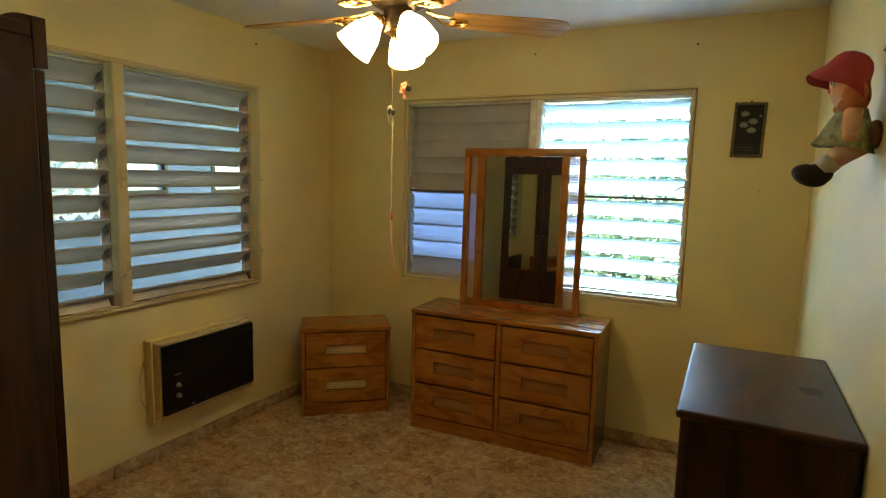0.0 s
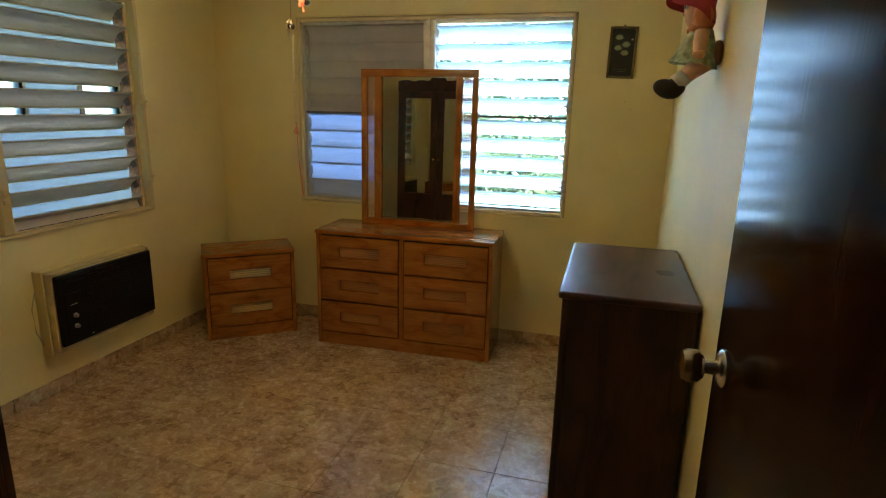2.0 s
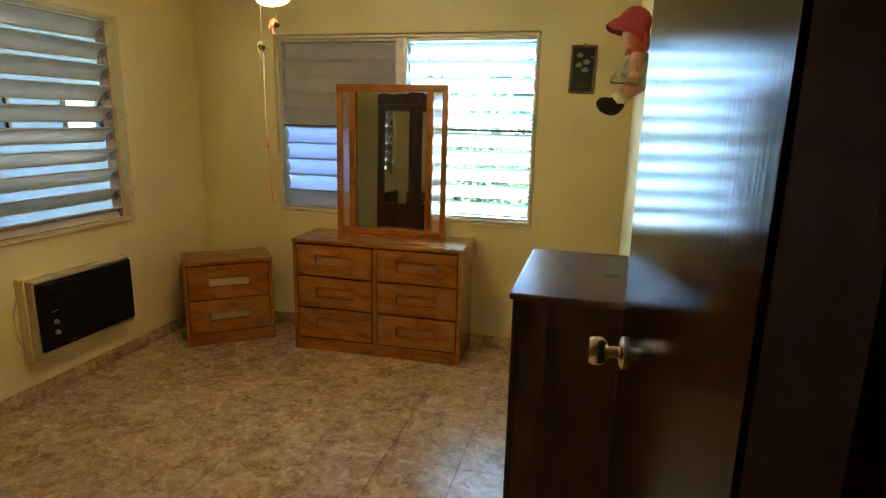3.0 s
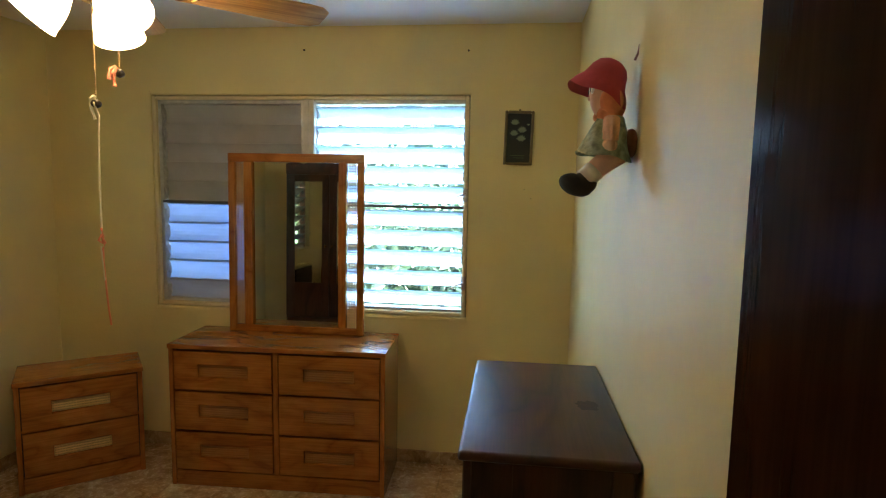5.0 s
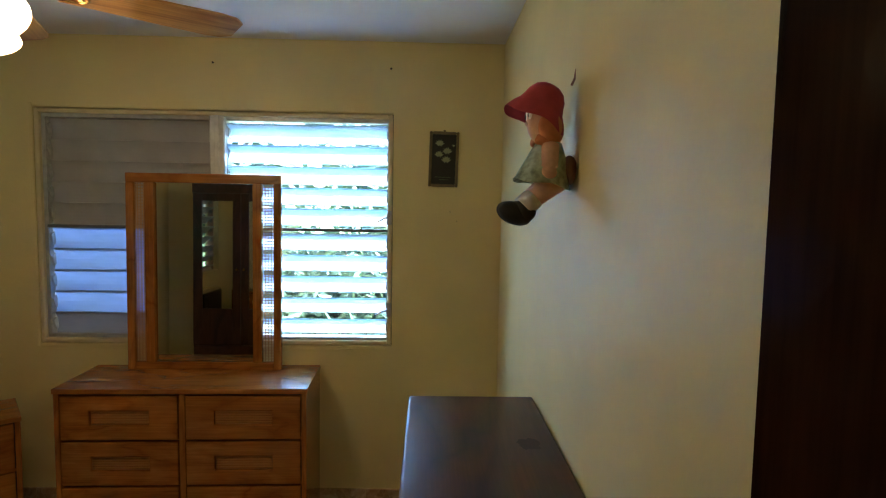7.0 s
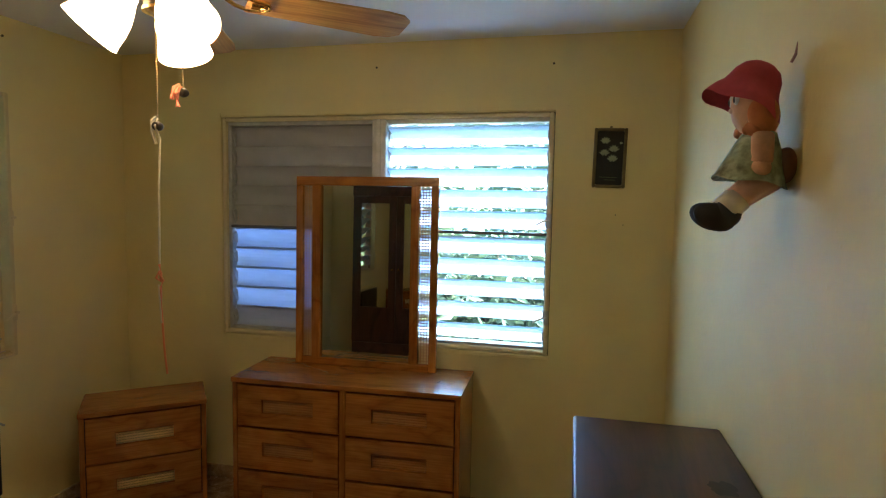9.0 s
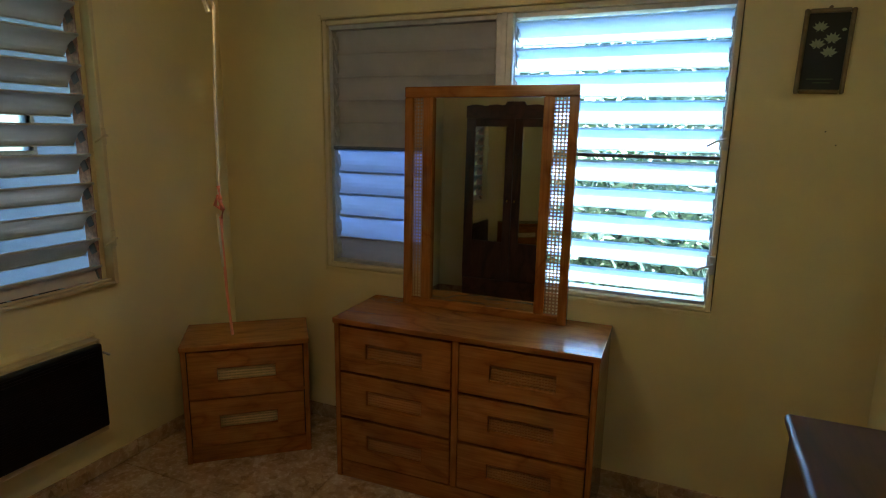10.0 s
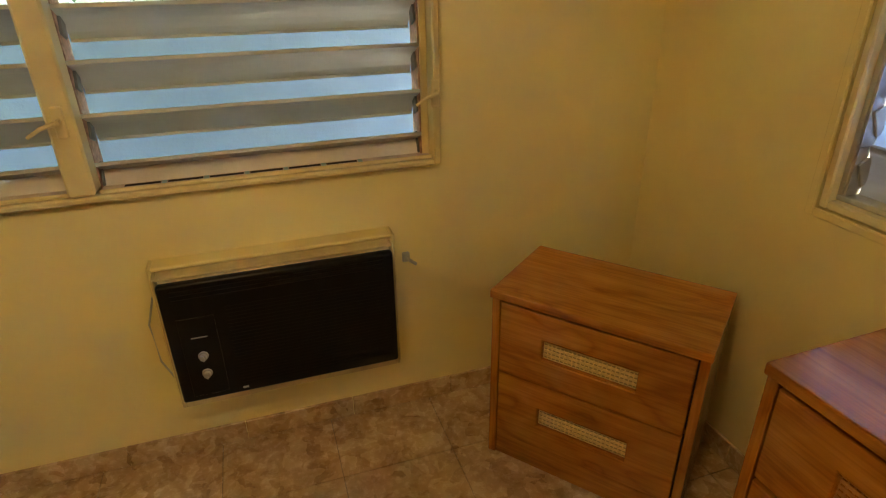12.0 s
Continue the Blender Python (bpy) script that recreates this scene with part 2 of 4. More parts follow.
def boxes(*rows, bevel=0.0, seg=1):
    bm = bmesh.new()
    for lo, hi in rows:
        add_box(bm, lo, hi, bevel, seg)
    return bm


def lathe(profile, n=24, m=None, cap=True):
    """A turned shape: radii and heights from the bottom up, round z."""
    bm = bmesh.new()
    rings = []
    for r, z in profile:
        rings.append([bm.verts.new((r * math.cos(2 * math.pi * k / n), r * math.sin(2 * math.pi * k / n), z)) for k in range(n)])
    for a, b in zip(rings, rings[1:]):
        for k in range(n):
            bm.faces.new((a[k], a[(k + 1) % n], b[(k + 1) % n], b[k]))
    if cap:
        for ring in (rings[0], rings[-1]):
            if (ring[0].co - ring[n // 2].co).length > 1e-5:
                bm.faces.new(ring)
    bmesh.ops.recalc_face_normals(bm, faces=bm.faces)
    if m is not None:
        bmesh.ops.transform(bm, matrix=m, verts=bm.verts)
    return bm


def tube(points, radius, n=8, taper=None):
    """A round rod along a line of points."""
    bm = bmesh.new()
    pts = [Vector(p) for p in points]
    rings = []
    for i, p in enumerate(pts):
        d = (pts[min(i + 1, len(pts) - 1)] - pts[max(i - 1, 0)]).normalized()
        q = d.to_track_quat("Z", "Y").to_matrix()
        r = radius if taper is None else radius + (taper - radius) * i / (len(pts) - 1)
        rings.append([bm.verts.new(p + q @ Vector((r * math.cos(2 * math.pi * k / n), r * math.sin(2 * math.pi * k / n), 0))) for k in range(n)])
    for a, b in zip(rings, rings[1:]):
        for k in range(n):
            bm.faces.new((a[k], a[(k + 1) % n], b[(k + 1) % n], b[k]))
    bm.faces.new(rings[0][::-1])
    bm.faces.new(rings[-1])
    bmesh.ops.recalc_face_normals(bm, faces=bm.faces)
    return bm


def prism(outline, lo, hi, axis=2):
    """An outline of (u, v) pushed from lo to hi along an axis."""
    bm = bmesh.new()

    def at(u, v, w):
        return {0: (w, u, v), 1: (u, w, v), 2: (u, v, w)}[axis]
    a = [bm.verts.new(at(u, v, lo)) for u, v in outline]
    b = [bm.verts.new(at(u, v, hi)) for u, v in outline]
    n = len(a)
    bm.faces.new(a)
    bm.faces.new(b)
    for k in range(n):
        bm.faces.new((a[k], a[(k + 1) % n], b[(k + 1) % n], b[k]))
    bmesh.ops.recalc_face_normals(bm, faces=bm.faces)
    return bm


def join(*bms):
    out = bmesh.new()
    for b in bms:
        me = bpy.data.meshes.new("tmp")
        b.to_mesh(me)
        out.from_mesh(me)
        b.free()
        bpy.data.meshes.remove(me)
    return out


def to_mesh(name, bm, mat, smooth=False):
    me = bpy.data.meshes.new(name)
    bm.to_mesh(me)
    bm.free()
    for mt in (mat if isinstance(mat, (list, tuple)) else [mat]):
        me.materials.append(mt)
    if smooth:
        me.polygons.foreach_set("use_smooth", [True] * len(me.polygons))
        me.set_sharp_from_angle(angle=radians(40))
    return me


def part(name, bm, mat, parent, label="", smooth=False, m=None):
    ob = new(name, to_mesh(name, bm, mat, smooth))
    ob.parent = parent
    if m is not None:
        ob.matrix_basis = m
    if label:
        tagged(ob, label)
    return ob


def thing(name, m, label, category, group=""):
    ob = new(name)
    ob.empty_display_size = 0.1
    ob.matrix_basis = m
    return tagged(ob, label, category, group)


def structure(name, bm, mat, label, smooth=False):
    return tagged(new(name, to_mesh(name, bm, mat, smooth)), label, kind="structure")


# ---- the room ----
XW, XE, YN, YS, ZC = -2.345, 0.545, 3.545, 0.40, 2.32
TH = 0.14
NX0, NX1, NZ0, NZ1 = -1.735, 0.006, 0.818, 1.974
WY0, WY1, WZ0, WZ1 = 1.09, 2.858, 0.82, 1.99
DX0, DX1, DZ = -0.25, 0.502, 2.03
structure("wall_north", boxes(((XW - TH, YN, -0.345), (NX0, YN + TH, ZC + 0.1)), ((NX1, YN, -0.345), (XE + TH, YN + TH, ZC + 0.1)),
          ((NX0, YN, -0.345), (NX1, YN + TH, NZ0)), ((NX0, YN, NZ1), (NX1, YN + TH, ZC + 0.1))), M_WALL, "cream yellow painted plaster wall with a wide louvre window")
structure("wall_west", boxes(((XW - TH, YS - TH, -0.345), (XW, WY0, ZC + 0.1)), ((XW - TH, WY1, -0.345), (XW, YN, ZC + 0.1)),
          ((XW - TH, WY0, -0.345), (XW, WY1, WZ0)), ((XW - TH, WY0, WZ1), (XW, WY1, ZC + 0.1))), M_WALL, "cream yellow painted plaster wall with louvre window and air conditioner")
structure("wall_east", boxes(((XE, YS - TH, -0.345), (XE + TH, YN, ZC + 0.1))), M_WALL, "cream yellow painted plaster wall with fine cracks")
structure("wall_south", boxes(((XW, YS - TH, -0.345), (DX0 - 0.03, YS, ZC + 0.1)), ((DX1 + 0.03, YS - TH, -0.345), (XE, YS, ZC + 0.1)),
          ((DX0 - 0.03, YS - TH, DZ + 0.03), (DX1 + 0.03, YS, ZC + 0.1))), M_WALL, "cream yellow painted plaster wall with the doorway")
structure("ceiling", boxes(((XW - TH, YS - TH, ZC), (XE + TH, YN + TH, ZC + 0.12))), M_CEIL, "white painted flat concrete ceiling")
# the passage outside the door
structure("wall_passage_end", boxes(((XE + TH, YS - TH, -0.345), (XE + 0.47, YS, ZC + 0.1))), M_WALL, "cream painted passage wall")
structure("wall_passage_west", boxes(((DX0 - 0.62, -1.6, -0.345), (DX0 - 0.5, YS - TH, ZC + 0.1))), M_WALL, "cream painted passage wall")
structure("wall_passage_east", boxes(((XE + 0.35, -1.6, -0.345), (XE + 0.47, YS - TH, ZC + 0.1))), M_WALL, "cream painted passage wall")
structure("wall_passage_south", boxes(((DX0 - 0.62, -1.72, -0.345), (XE + 0.47, -1.6, ZC + 0.1))), M_WALL, "cream painted passage wall")
structure("ceiling_passage", boxes(((DX0 - 0.62, -1.72, ZC), (XE + 0.47, YS - TH, ZC + 0.12))), M_CEIL, "white painted passage ceiling")
floor = structure("floor", boxes(((XW - TH + 0.001, -1.719, -0.344), (XE + 0.5, YN + TH, -0.006))), M_GROUT, "mottled brown and beige ceramic floor tiles with thin grout")


# ---- louvre windows ----
def slat_bm(length, width, tilt):
    """A bowed louvre along x with a lip on each edge; its outer edge (+y) hangs down by the tilt from level."""
    pts = []
    n = 6
    for k in range(n + 1):
        u = k / n - 0.5
        pts.append((u * width, 0.010 * (1 - 4 * u * u)))
    lip = [(pts[0][0] - 0.002, pts[0][1] + 0.007)] + pts + [(pts[-1][0] + 0.002, pts[-1][1] - 0.007)]
    th = 0.0022
    outline = lip + [(u, v - th) for u, v in reversed(lip)]
    ca, sa = math.cos(tilt), math.sin(tilt)
    outline = [(u * ca + v * sa, -u * sa + v * ca) for u, v in outline]
    return prism(outline, -length / 2, length / 2, 0)


def louvre_window(name, m, width, height, bays, label, frame_mat, rim_mat, proud=0.012, rail_mat=None, beaded=True):
    """bays: (x0, x1, slat groups), groups: (z0, z1, count, tilt in degrees, material). Local x along the wall, y outwards, z up."""
    win = tagged(new(name), label, kind="structure")
    win.matrix_basis = m
    clip_me = None
    d0, d1 = -proud, 0.085
    f = 0.024
    fl, fr = bays[0][0] - 0.002, width - bays[-1][1] - 0.002
    fb, ft = max(0.02, bays[0][2][0][0] + 0.004), max(0.03, height - bays[0][2][-1][1] - 0.004)
    q = 0.004
    part("window_frame", boxes(((q, d0, q), (f, d1, height - q)), ((width - f, d0, q), (width - q, d1, height - q)), ((f, d0, height - f), (width - f, d1, height - q)), ((f, d0, q), (width - f, d1, min(fb, f))), bevel=0.004), rim_mat, win)
    # near-black ring closes the groove and gives it its shade
    part("gap_filler", boxes(((0, 0.02, 0), (q - 0.0005, d1, height)), ((width - q + 0.0005, 0.02, 0), (width, d1, height)), ((q, 0.02, height - q + 0.0005), (width - q, d1, height)), ((q, 0.02, 0), (width - q, d1, q - 0.0005))), M_SLOT, win, "black filler standing in for the shade in the frame groove")
    part("inner_frame", boxes(((f, 0.01, fb), (fl, 0.075, height - ft)), ((width - fr, 0.01, fb), (width - f, 0.075, height - ft)), ((f, 0.01, height - ft), (width - f, 0.075, height - f)), *([((f, 0.01, f + 0.0005), (width - f, 0.075, fb))] if fb > f + 0.004 else []), bevel=0.002), frame_mat, win)
    for (x0, x1, groups), nxt in zip(bays, bays[1:] + [None]):
        if nxt:
            mul = part("mullion", boxes(((x1, d0 - 0.006, f), (nxt[0], d1, height - f)), bevel=0.006), frame_mat, win)
            if beaded:
                part("mullion_bead", boxes(((x1 + (nxt[0] - x1) * 0.35, d0 - 0.012, f), (x1 + (nxt[0] - x1) * 0.65, d0 - 0.0065, height - f)), bevel=0.002), frame_mat, mul)
        for gi, (z0, z1, count, tilt, mat) in enumerate(groups):
            if gi and z0 > 0.5:
                part("transom", boxes(((x0, 0.004, z0 - 0.018), (x1, 0.05, z0 - 0.004)), bevel=0.003), M_TRANSOM, win)
            step = (z1 - z0) / count
            me = None
            for k in range(count):
                if me is None:
                    ob = part("slat", slat_bm(x1 - x0 - 0.0075, step * (1.03 if tilt > 70 else 1.06), radians(tilt)), mat, win)
                    me = ob.data
                else:
                    ob = new("slat", me)
                    ob.parent = win
                j = random.uniform(-1.2, 1.2)
                ob.matrix_basis = pose((x0 + x1) / 2, 0.045, z0 + (k + 0.5) * step, j)
                for xs in (x0 + 0.003, x1 - 0.009):
                    clip = clip_me = clip_me or to_mesh("slat_clip", boxes(((0, -0.018, -0.03), (0.006, 0.018, 0.03)), bevel=0.002), M_TRANSOM if rail_mat else M_ALU)
                    cl = new("slat_clip", clip)
                    cl.parent = win
                    cl.matrix_basis = pose(xs, 0.045, z0 + (k + 0.5) * step, tilt - 60)
            part("side_rail", boxes(((x0 - 0.001, 0.012, z0), (x0 + 0.0028, 0.082, z1)), ((x1 - 0.0028, 0.012, z0), (x1 + 0.001, 0.082, z1))), rail_mat or M_ALU, win)
    return win


def latch(win, m, mat):
    la = part("latch", boxes(((-0.012, -0.01, -0.035), (0.012, 0.0, 0.035)), bevel=0.003), mat, win, m=m)
    part("lever", join(tube([(0, -0.008, 0.005), (0, -0.03, 0.004)], 0.006), tube([(0, -0.028, 0.004), (-0.03, -0.036, -0.004), (-0.06, -0.034, -0.022)], 0.0055, 8, 0.004)), mat, la)
    return la


nh = NZ1 - NZ0
wnorth = louvre_window("window_1", pose(NX0, YN + 0.012, NZ0), NX1 - NX0, nh,
    [(0.04, 0.845, [(0.034, 0.144, 1, 86, M_SLAT_SHADED), (0.146, 0.572, 4, 86, M_SLAT_BLUE), (0.592, nh - 0.047, 5, 84, M_SLAT_GREY)]), (0.92, NX1 - NX0 - 0.026, [(0.036, 0.572, 5, 42, M_SLAT_GLOW), (0.592, nh - 0.047, 5, 42, M_SLAT_GLOW)])],
    "aluminium louvre window with milky slats, one half open", M_ALU, M_FRAME_CREAM)
latch(wnorth, pose(NX1 - NX0 - 0.016, -0.012, 0.647), M_ALU)
latch(wnorth, pose(NX1 - NX0 - 0.016, -0.012, 0.187), M_ALU)
bead = 0.02
for nm, lo, hi in (("plaster_bead", (-bead, -0.018, -bead), (0.0, -0.0125, nh + bead)), ("plaster_bead", (0.0005, -0.018, -bead), (NX1 - NX0 - 0.0005, -0.0125, -0.0005)), ("plaster_bead", (0.0005, -0.018, nh + 0.0005), (NX1 - NX0 - 0.0005, -0.0125, nh + bead * 0.4))):
    part(nm, boxes((lo, hi), bevel=0.0025), M_WALL, wnorth)
wh = WZ1 - WZ0
# local x runs from the north end southwards, y outwards to the west
wwest = louvre_window("window_2", pose(XW - 0.012, WY0, WZ0, 0, 0, 90), WY1 - WY0, wh,
    [(0.04, 0.855, [(-0.01, 1.145, 10, 36, M_SLAT)]), (0.914, WY1 - WY0 - 0.045, [(-0.01, 1.145, 10, 36, M_SLAT)])],
    "cream painted louvre window with open grey slats", M_CASING, M_CASING, 0.042, M_CLIP, False)
for lx, lz in ((WY1 - WY0 - 0.02, 0.62), (WY1 - WY0 - 0.02, 0.2), (0.885, 0.62), (0.885, 0.2)):
    latch(wwest, pose(lx, -0.048 if lx < 1 else -0.042, lz), M_CASING)


# ---- dresser, nightstand ----
def cane_bm(w, h, pitch=0.0095, strand=0.0042, flat=0.0042):
    """An open woven cane panel in the xz plane, centred."""
    bm = bmesh.new()
    nx, nz = int(w / pitch), int(h / pitch)
    for k in range(nx + 1):
        x = -w / 2 + w * k / nx
        add_box(bm, (x - strand / 2, -0.0008, -h / 2), (x + strand / 2, 0.0008, h / 2))
    for k in range(nz + 1):
        z = -h / 2 + h * k / nz
        add_box(bm, (-w / 2, -0.0016, z - flat / 2), (w / 2, 0.0, z + flat / 2))
    return bm


def rim_bm(x0, x1, z0, z1, a, b, c, d, t):
    """A board with a rectangular hole, in the xz plane, from y = 0 to t."""
    bm = bmesh.new()
    loops = []
    for y in (0.0, t):
        for q in (((x0, z0), (x1, z0), (x1, z1), (x0, z1)), ((a, c), (b, c), (b, d), (a, d))):
            loops.append([bm.verts.new((u, y, v)) for u, v in q])
    of, inf, ob, inb = loops
    for k in range(4):
        n = (k + 1) % 4
        for q in ((of[k], of[n], inf[n], inf[k]), (ob[k], ob[n], inb[n], inb[k]), (of[k], of[n], ob[n], ob[k]), (inf[k], inf[n], inb[n], inb[k])):
            bm.faces.new(q)
    bmesh.ops.recalc_face_normals(bm, faces=bm.faces)
    edges = [e for e in bm.edges if all(v.co.y < 1e-6 for v in e.verts) and any(f.normal.y > -0.5 for f in e.link_faces)]
    bmesh.ops.bevel(bm, geom=edges, offset=0.003, segments=2, profile=0.5, affect="EDGES")
    return bm


def drawer(parent, cx, cz, w, h, pw, ph, cane, back, y=0.0):
    """A drawer front with a recessed cane grip panel; the front looks along -y."""
    t = 0.02
    x0, x1, z0, z1 = -w / 2, w / 2, -h / 2, h / 2
    a, b, c, d = -pw / 2, pw / 2, -ph / 2, ph / 2
    dr = part("drawer", rim_bm(x0, x1, z0, z1, a, b, c, d, t), M_PINE, parent, m=pose(cx, y, cz))
    part("recess_back", boxes(((a - 0.002, 0.016, c - 0.002), (b + 0.002, 0.0195, d + 0.002))), back, dr, m=pose(0, 0.0045, 0))
    part("cane_panel", cane_bm(pw, ph, 0.0108, 0.003, 0.0074), cane, dr, "woven natural cane inset", m=pose(0, 0.0165, 0))
    part("recess_bead", boxes(((a, 0.004, c), (b, 0.012, c + 0.004)), ((a, 0.004, d - 0.004), (b, 0.012, d))), M_PINE, dr)
    return dr


def drawer_case(name, m, w, d, h, cols, rows, pw, ph, cane, back, label, category):
    """A pine case of drawers; local origin at the front left foot, x along the front, y to the back."""
    ca = thing(name, m, label, category)
    s = 0.022
    part("side_panel", boxes(((0, 0, 0), (s, d, h - 0.024)), bevel=0.002), M_PINE_V, ca)
    part("side_panel", boxes(((w - s, 0, 0), (w, d, h - 0.024)), bevel=0.002), M_PINE_V, ca)
    part("top", boxes(((-0.004, -0.006, h - 0.0235), (w + 0.004, d, h)), bevel=0.004, seg=2), M_PINE, ca)
    part("back_panel", boxes(((s, d - 0.008, 0.02), (w - s, d - 0.002, h - 0.03))), M_PINE, ca)
    part("plinth", boxes(((s, 0.006, 0.0), (w - s, 0.024, 0.078)), bevel=0.002), M_PINE, ca)
    # near-black sheet in place of the shade seen through the drawer gaps
    part("carcass_shadow_board", boxes(((s, 0.03, 0.078), (w - s, 0.036, h - 0.026))), M_SLOT, ca, "black board standing in for the shade behind the drawers")
    gap = 0.011 if cols > 1 else 0.006
    post = 0.026 if cols > 1 else 0.0
    if post:
        part("centre_post", boxes(((w / 2 - post / 2, 0.004, 0.079), (w / 2 + post / 2, 0.029, h - 0.026)), bevel=0.002), M_PINE_V, ca)
    cw = (w - 2 * s - post) / cols
    rh = (h - 0.026 - 0.082) / rows
    for r in range(rows):
        if r:
            part("rail", boxes(((s, 0.022, 0.082 + r * rh - 0.008), (w - s, 0.029, 0.082 + r * rh + 0.004))), M_PINE, ca)
        for c in range(cols):
            dr = drawer(ca, s + cw / 2 + c * (cw + post), 0.082 + (r + 0.5) * rh - 0.003, cw - 0.008, rh - gap, pw, ph, cane, back)
            dr.rotation_euler.y = random.uniform(-0.004, 0.004)
    return ca


DR = math.degrees(math.atan2(0.032, 1.072))
dresser = drawer_case("dresser", pose(-1.415, 3.125, 0, 0, 0, DR), 1.075, 0.375, 0.722, 2, 3, 0.25, 0.068, M_CANE_OLD, M_PINE,
    "orange pine dresser with six cane-inset drawers under the window", "dresser")
part("knot_hole", lathe([(0.0, -0.001), (0.014, 0.0)], 14, pose(0.49, 0.0005, 0.115, 90)), M_SLOT, dresser, "dark knot in the bottom drawer")
night = drawer_case("nightstand", pose(-2.058, 2.905, 0, 0, 0, 39), 0.54, 0.31, 0.556, 1, 2, 0.245, 0.064, M_CANE, M_CANE_BACK,
    "small orange pine nightstand with two cane-inset drawers", "nightstand")


def dresser_mirror():
    w, h, t = 0.73, 0.94, 0.03
    mi = thing("dresser_mirror", pose(-0.885, 3.43, 0.7225, -1.0, 0, 0.5), "pine framed mirror with cane side strips standing on the dresser", "mirror")
    so, cn, si, tp, bt = 0.037, 0.054, 0.042, 0.044, 0.036
    hw = w / 2
    for sx in (-1, 1):
        def span(a, b):
            return (min(sx * a, sx * b), max(sx * a, sx * b))
        a, b = span(hw - so, hw)
        part("outer_stile", boxes(((a, 0, 0), (b, t, h - tp - 0.0005)), bevel=0.003), M_PINE_V, mi)
        a, b = span(hw - so - cn - si, hw - so - cn)
        part("inner_stile", boxes(((a, -0.008, bt + 0.0005), (b, t, h - tp - 0.0005)), bevel=0.003), M_PINE_V, mi)
        part("cane_strip", cane_bm(cn + 0.004, h - tp - bt, 0.0142, 0.0066, 0.0066), M_CANE_STRIP, mi, "woven natural cane strip", m=pose(sx * (hw - so - cn / 2), 0.016, bt + (h - tp - bt) / 2))
    part("top_rail", boxes(((-hw, -0.002, h - tp), (hw, t, h)), bevel=0.004), M_PINE, mi)
    part("bottom_rail", boxes(((-hw + so + 0.0005, 0, 0), (hw - so - 0.0005, t, bt)), bevel=0.003), M_PINE, mi)
    gx = hw - so - cn - si - 0.0005
    part("mirror_glass", boxes(((-gx, 0.012, bt + 0.001), (gx, 0.016, h - tp - 0.001))), M_MIRROR, mi, "clear mirror glass")
    part("glass_backing", boxes(((-gx, 0.0165, bt + 0.001), (gx, 0.02, h - tp - 0.001))), M_DARK_V, mi)
    return mi


dresser_mirror()


# ---- dark chest ----
STAIN = (0.462, 2.165)
M_STAIN = plain("dark_stained_varnish", (0.022, 0.009, 0.006), 0.5, 0, 0.3, 60)


def chest():
    ch = thing("chest_of_drawers", pose(0.126, 1.826, 0), "dark mahogany chest of drawers with a glossy worn top", "chest")
    w, d, h = 0.416, 0.73, 0.9
    part("top", boxes(((0, 0, h - 0.024), (w, d, h)), bevel=0.012, seg=3), M_DARK, ch, "glossy dark top with a faint ring stain", True)
    bm = bmesh.new()
    rnd = random.Random(5)
    ring = [bm.verts.new((STAIN[0] - 0.126 + r * math.cos(a), STAIN[1] - 1.826 + 1.25 * r * math.sin(a), h + 0.0004)) for a, r in ((2 * math.pi * k / 22, 0.03 * rnd.uniform(0.8, 1.2)) for k in range(22))]
    bm.faces.new(ring)
    part("stain", bm, M_STAIN, ch, "dark round stain in the varnish")
    i = 0.018
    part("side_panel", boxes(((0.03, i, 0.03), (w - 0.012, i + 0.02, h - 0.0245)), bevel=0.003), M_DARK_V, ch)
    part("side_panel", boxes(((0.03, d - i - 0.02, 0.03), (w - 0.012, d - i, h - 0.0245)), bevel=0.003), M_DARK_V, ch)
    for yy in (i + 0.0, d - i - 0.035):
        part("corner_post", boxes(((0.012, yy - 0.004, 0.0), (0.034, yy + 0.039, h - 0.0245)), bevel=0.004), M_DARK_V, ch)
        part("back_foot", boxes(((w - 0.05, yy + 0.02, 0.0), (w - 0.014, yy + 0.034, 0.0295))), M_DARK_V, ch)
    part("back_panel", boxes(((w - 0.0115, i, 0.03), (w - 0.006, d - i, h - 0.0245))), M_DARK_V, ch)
    part("plinth", boxes(((0.02, i + 0.036, 0.0), (0.034, d - i - 0.036, 0.07))), M_DARK, ch)
    rows = 4
    rh = (h - 0.0245 - 0.075) / rows
    for r in range(rows):
        z0 = 0.075 + r * rh
        part("drawer", boxes(((0.01, i + 0.042, z0 + 0.005), (0.03, d - i - 0.042, z0 + rh - 0.006)), bevel=0.004), M_DARK, ch)
    for a, b in ((0.036, 0.13), (w - 0.06, w - 0.0125)):
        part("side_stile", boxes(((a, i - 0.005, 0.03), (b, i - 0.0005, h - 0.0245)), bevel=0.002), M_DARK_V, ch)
    return ch


chest()


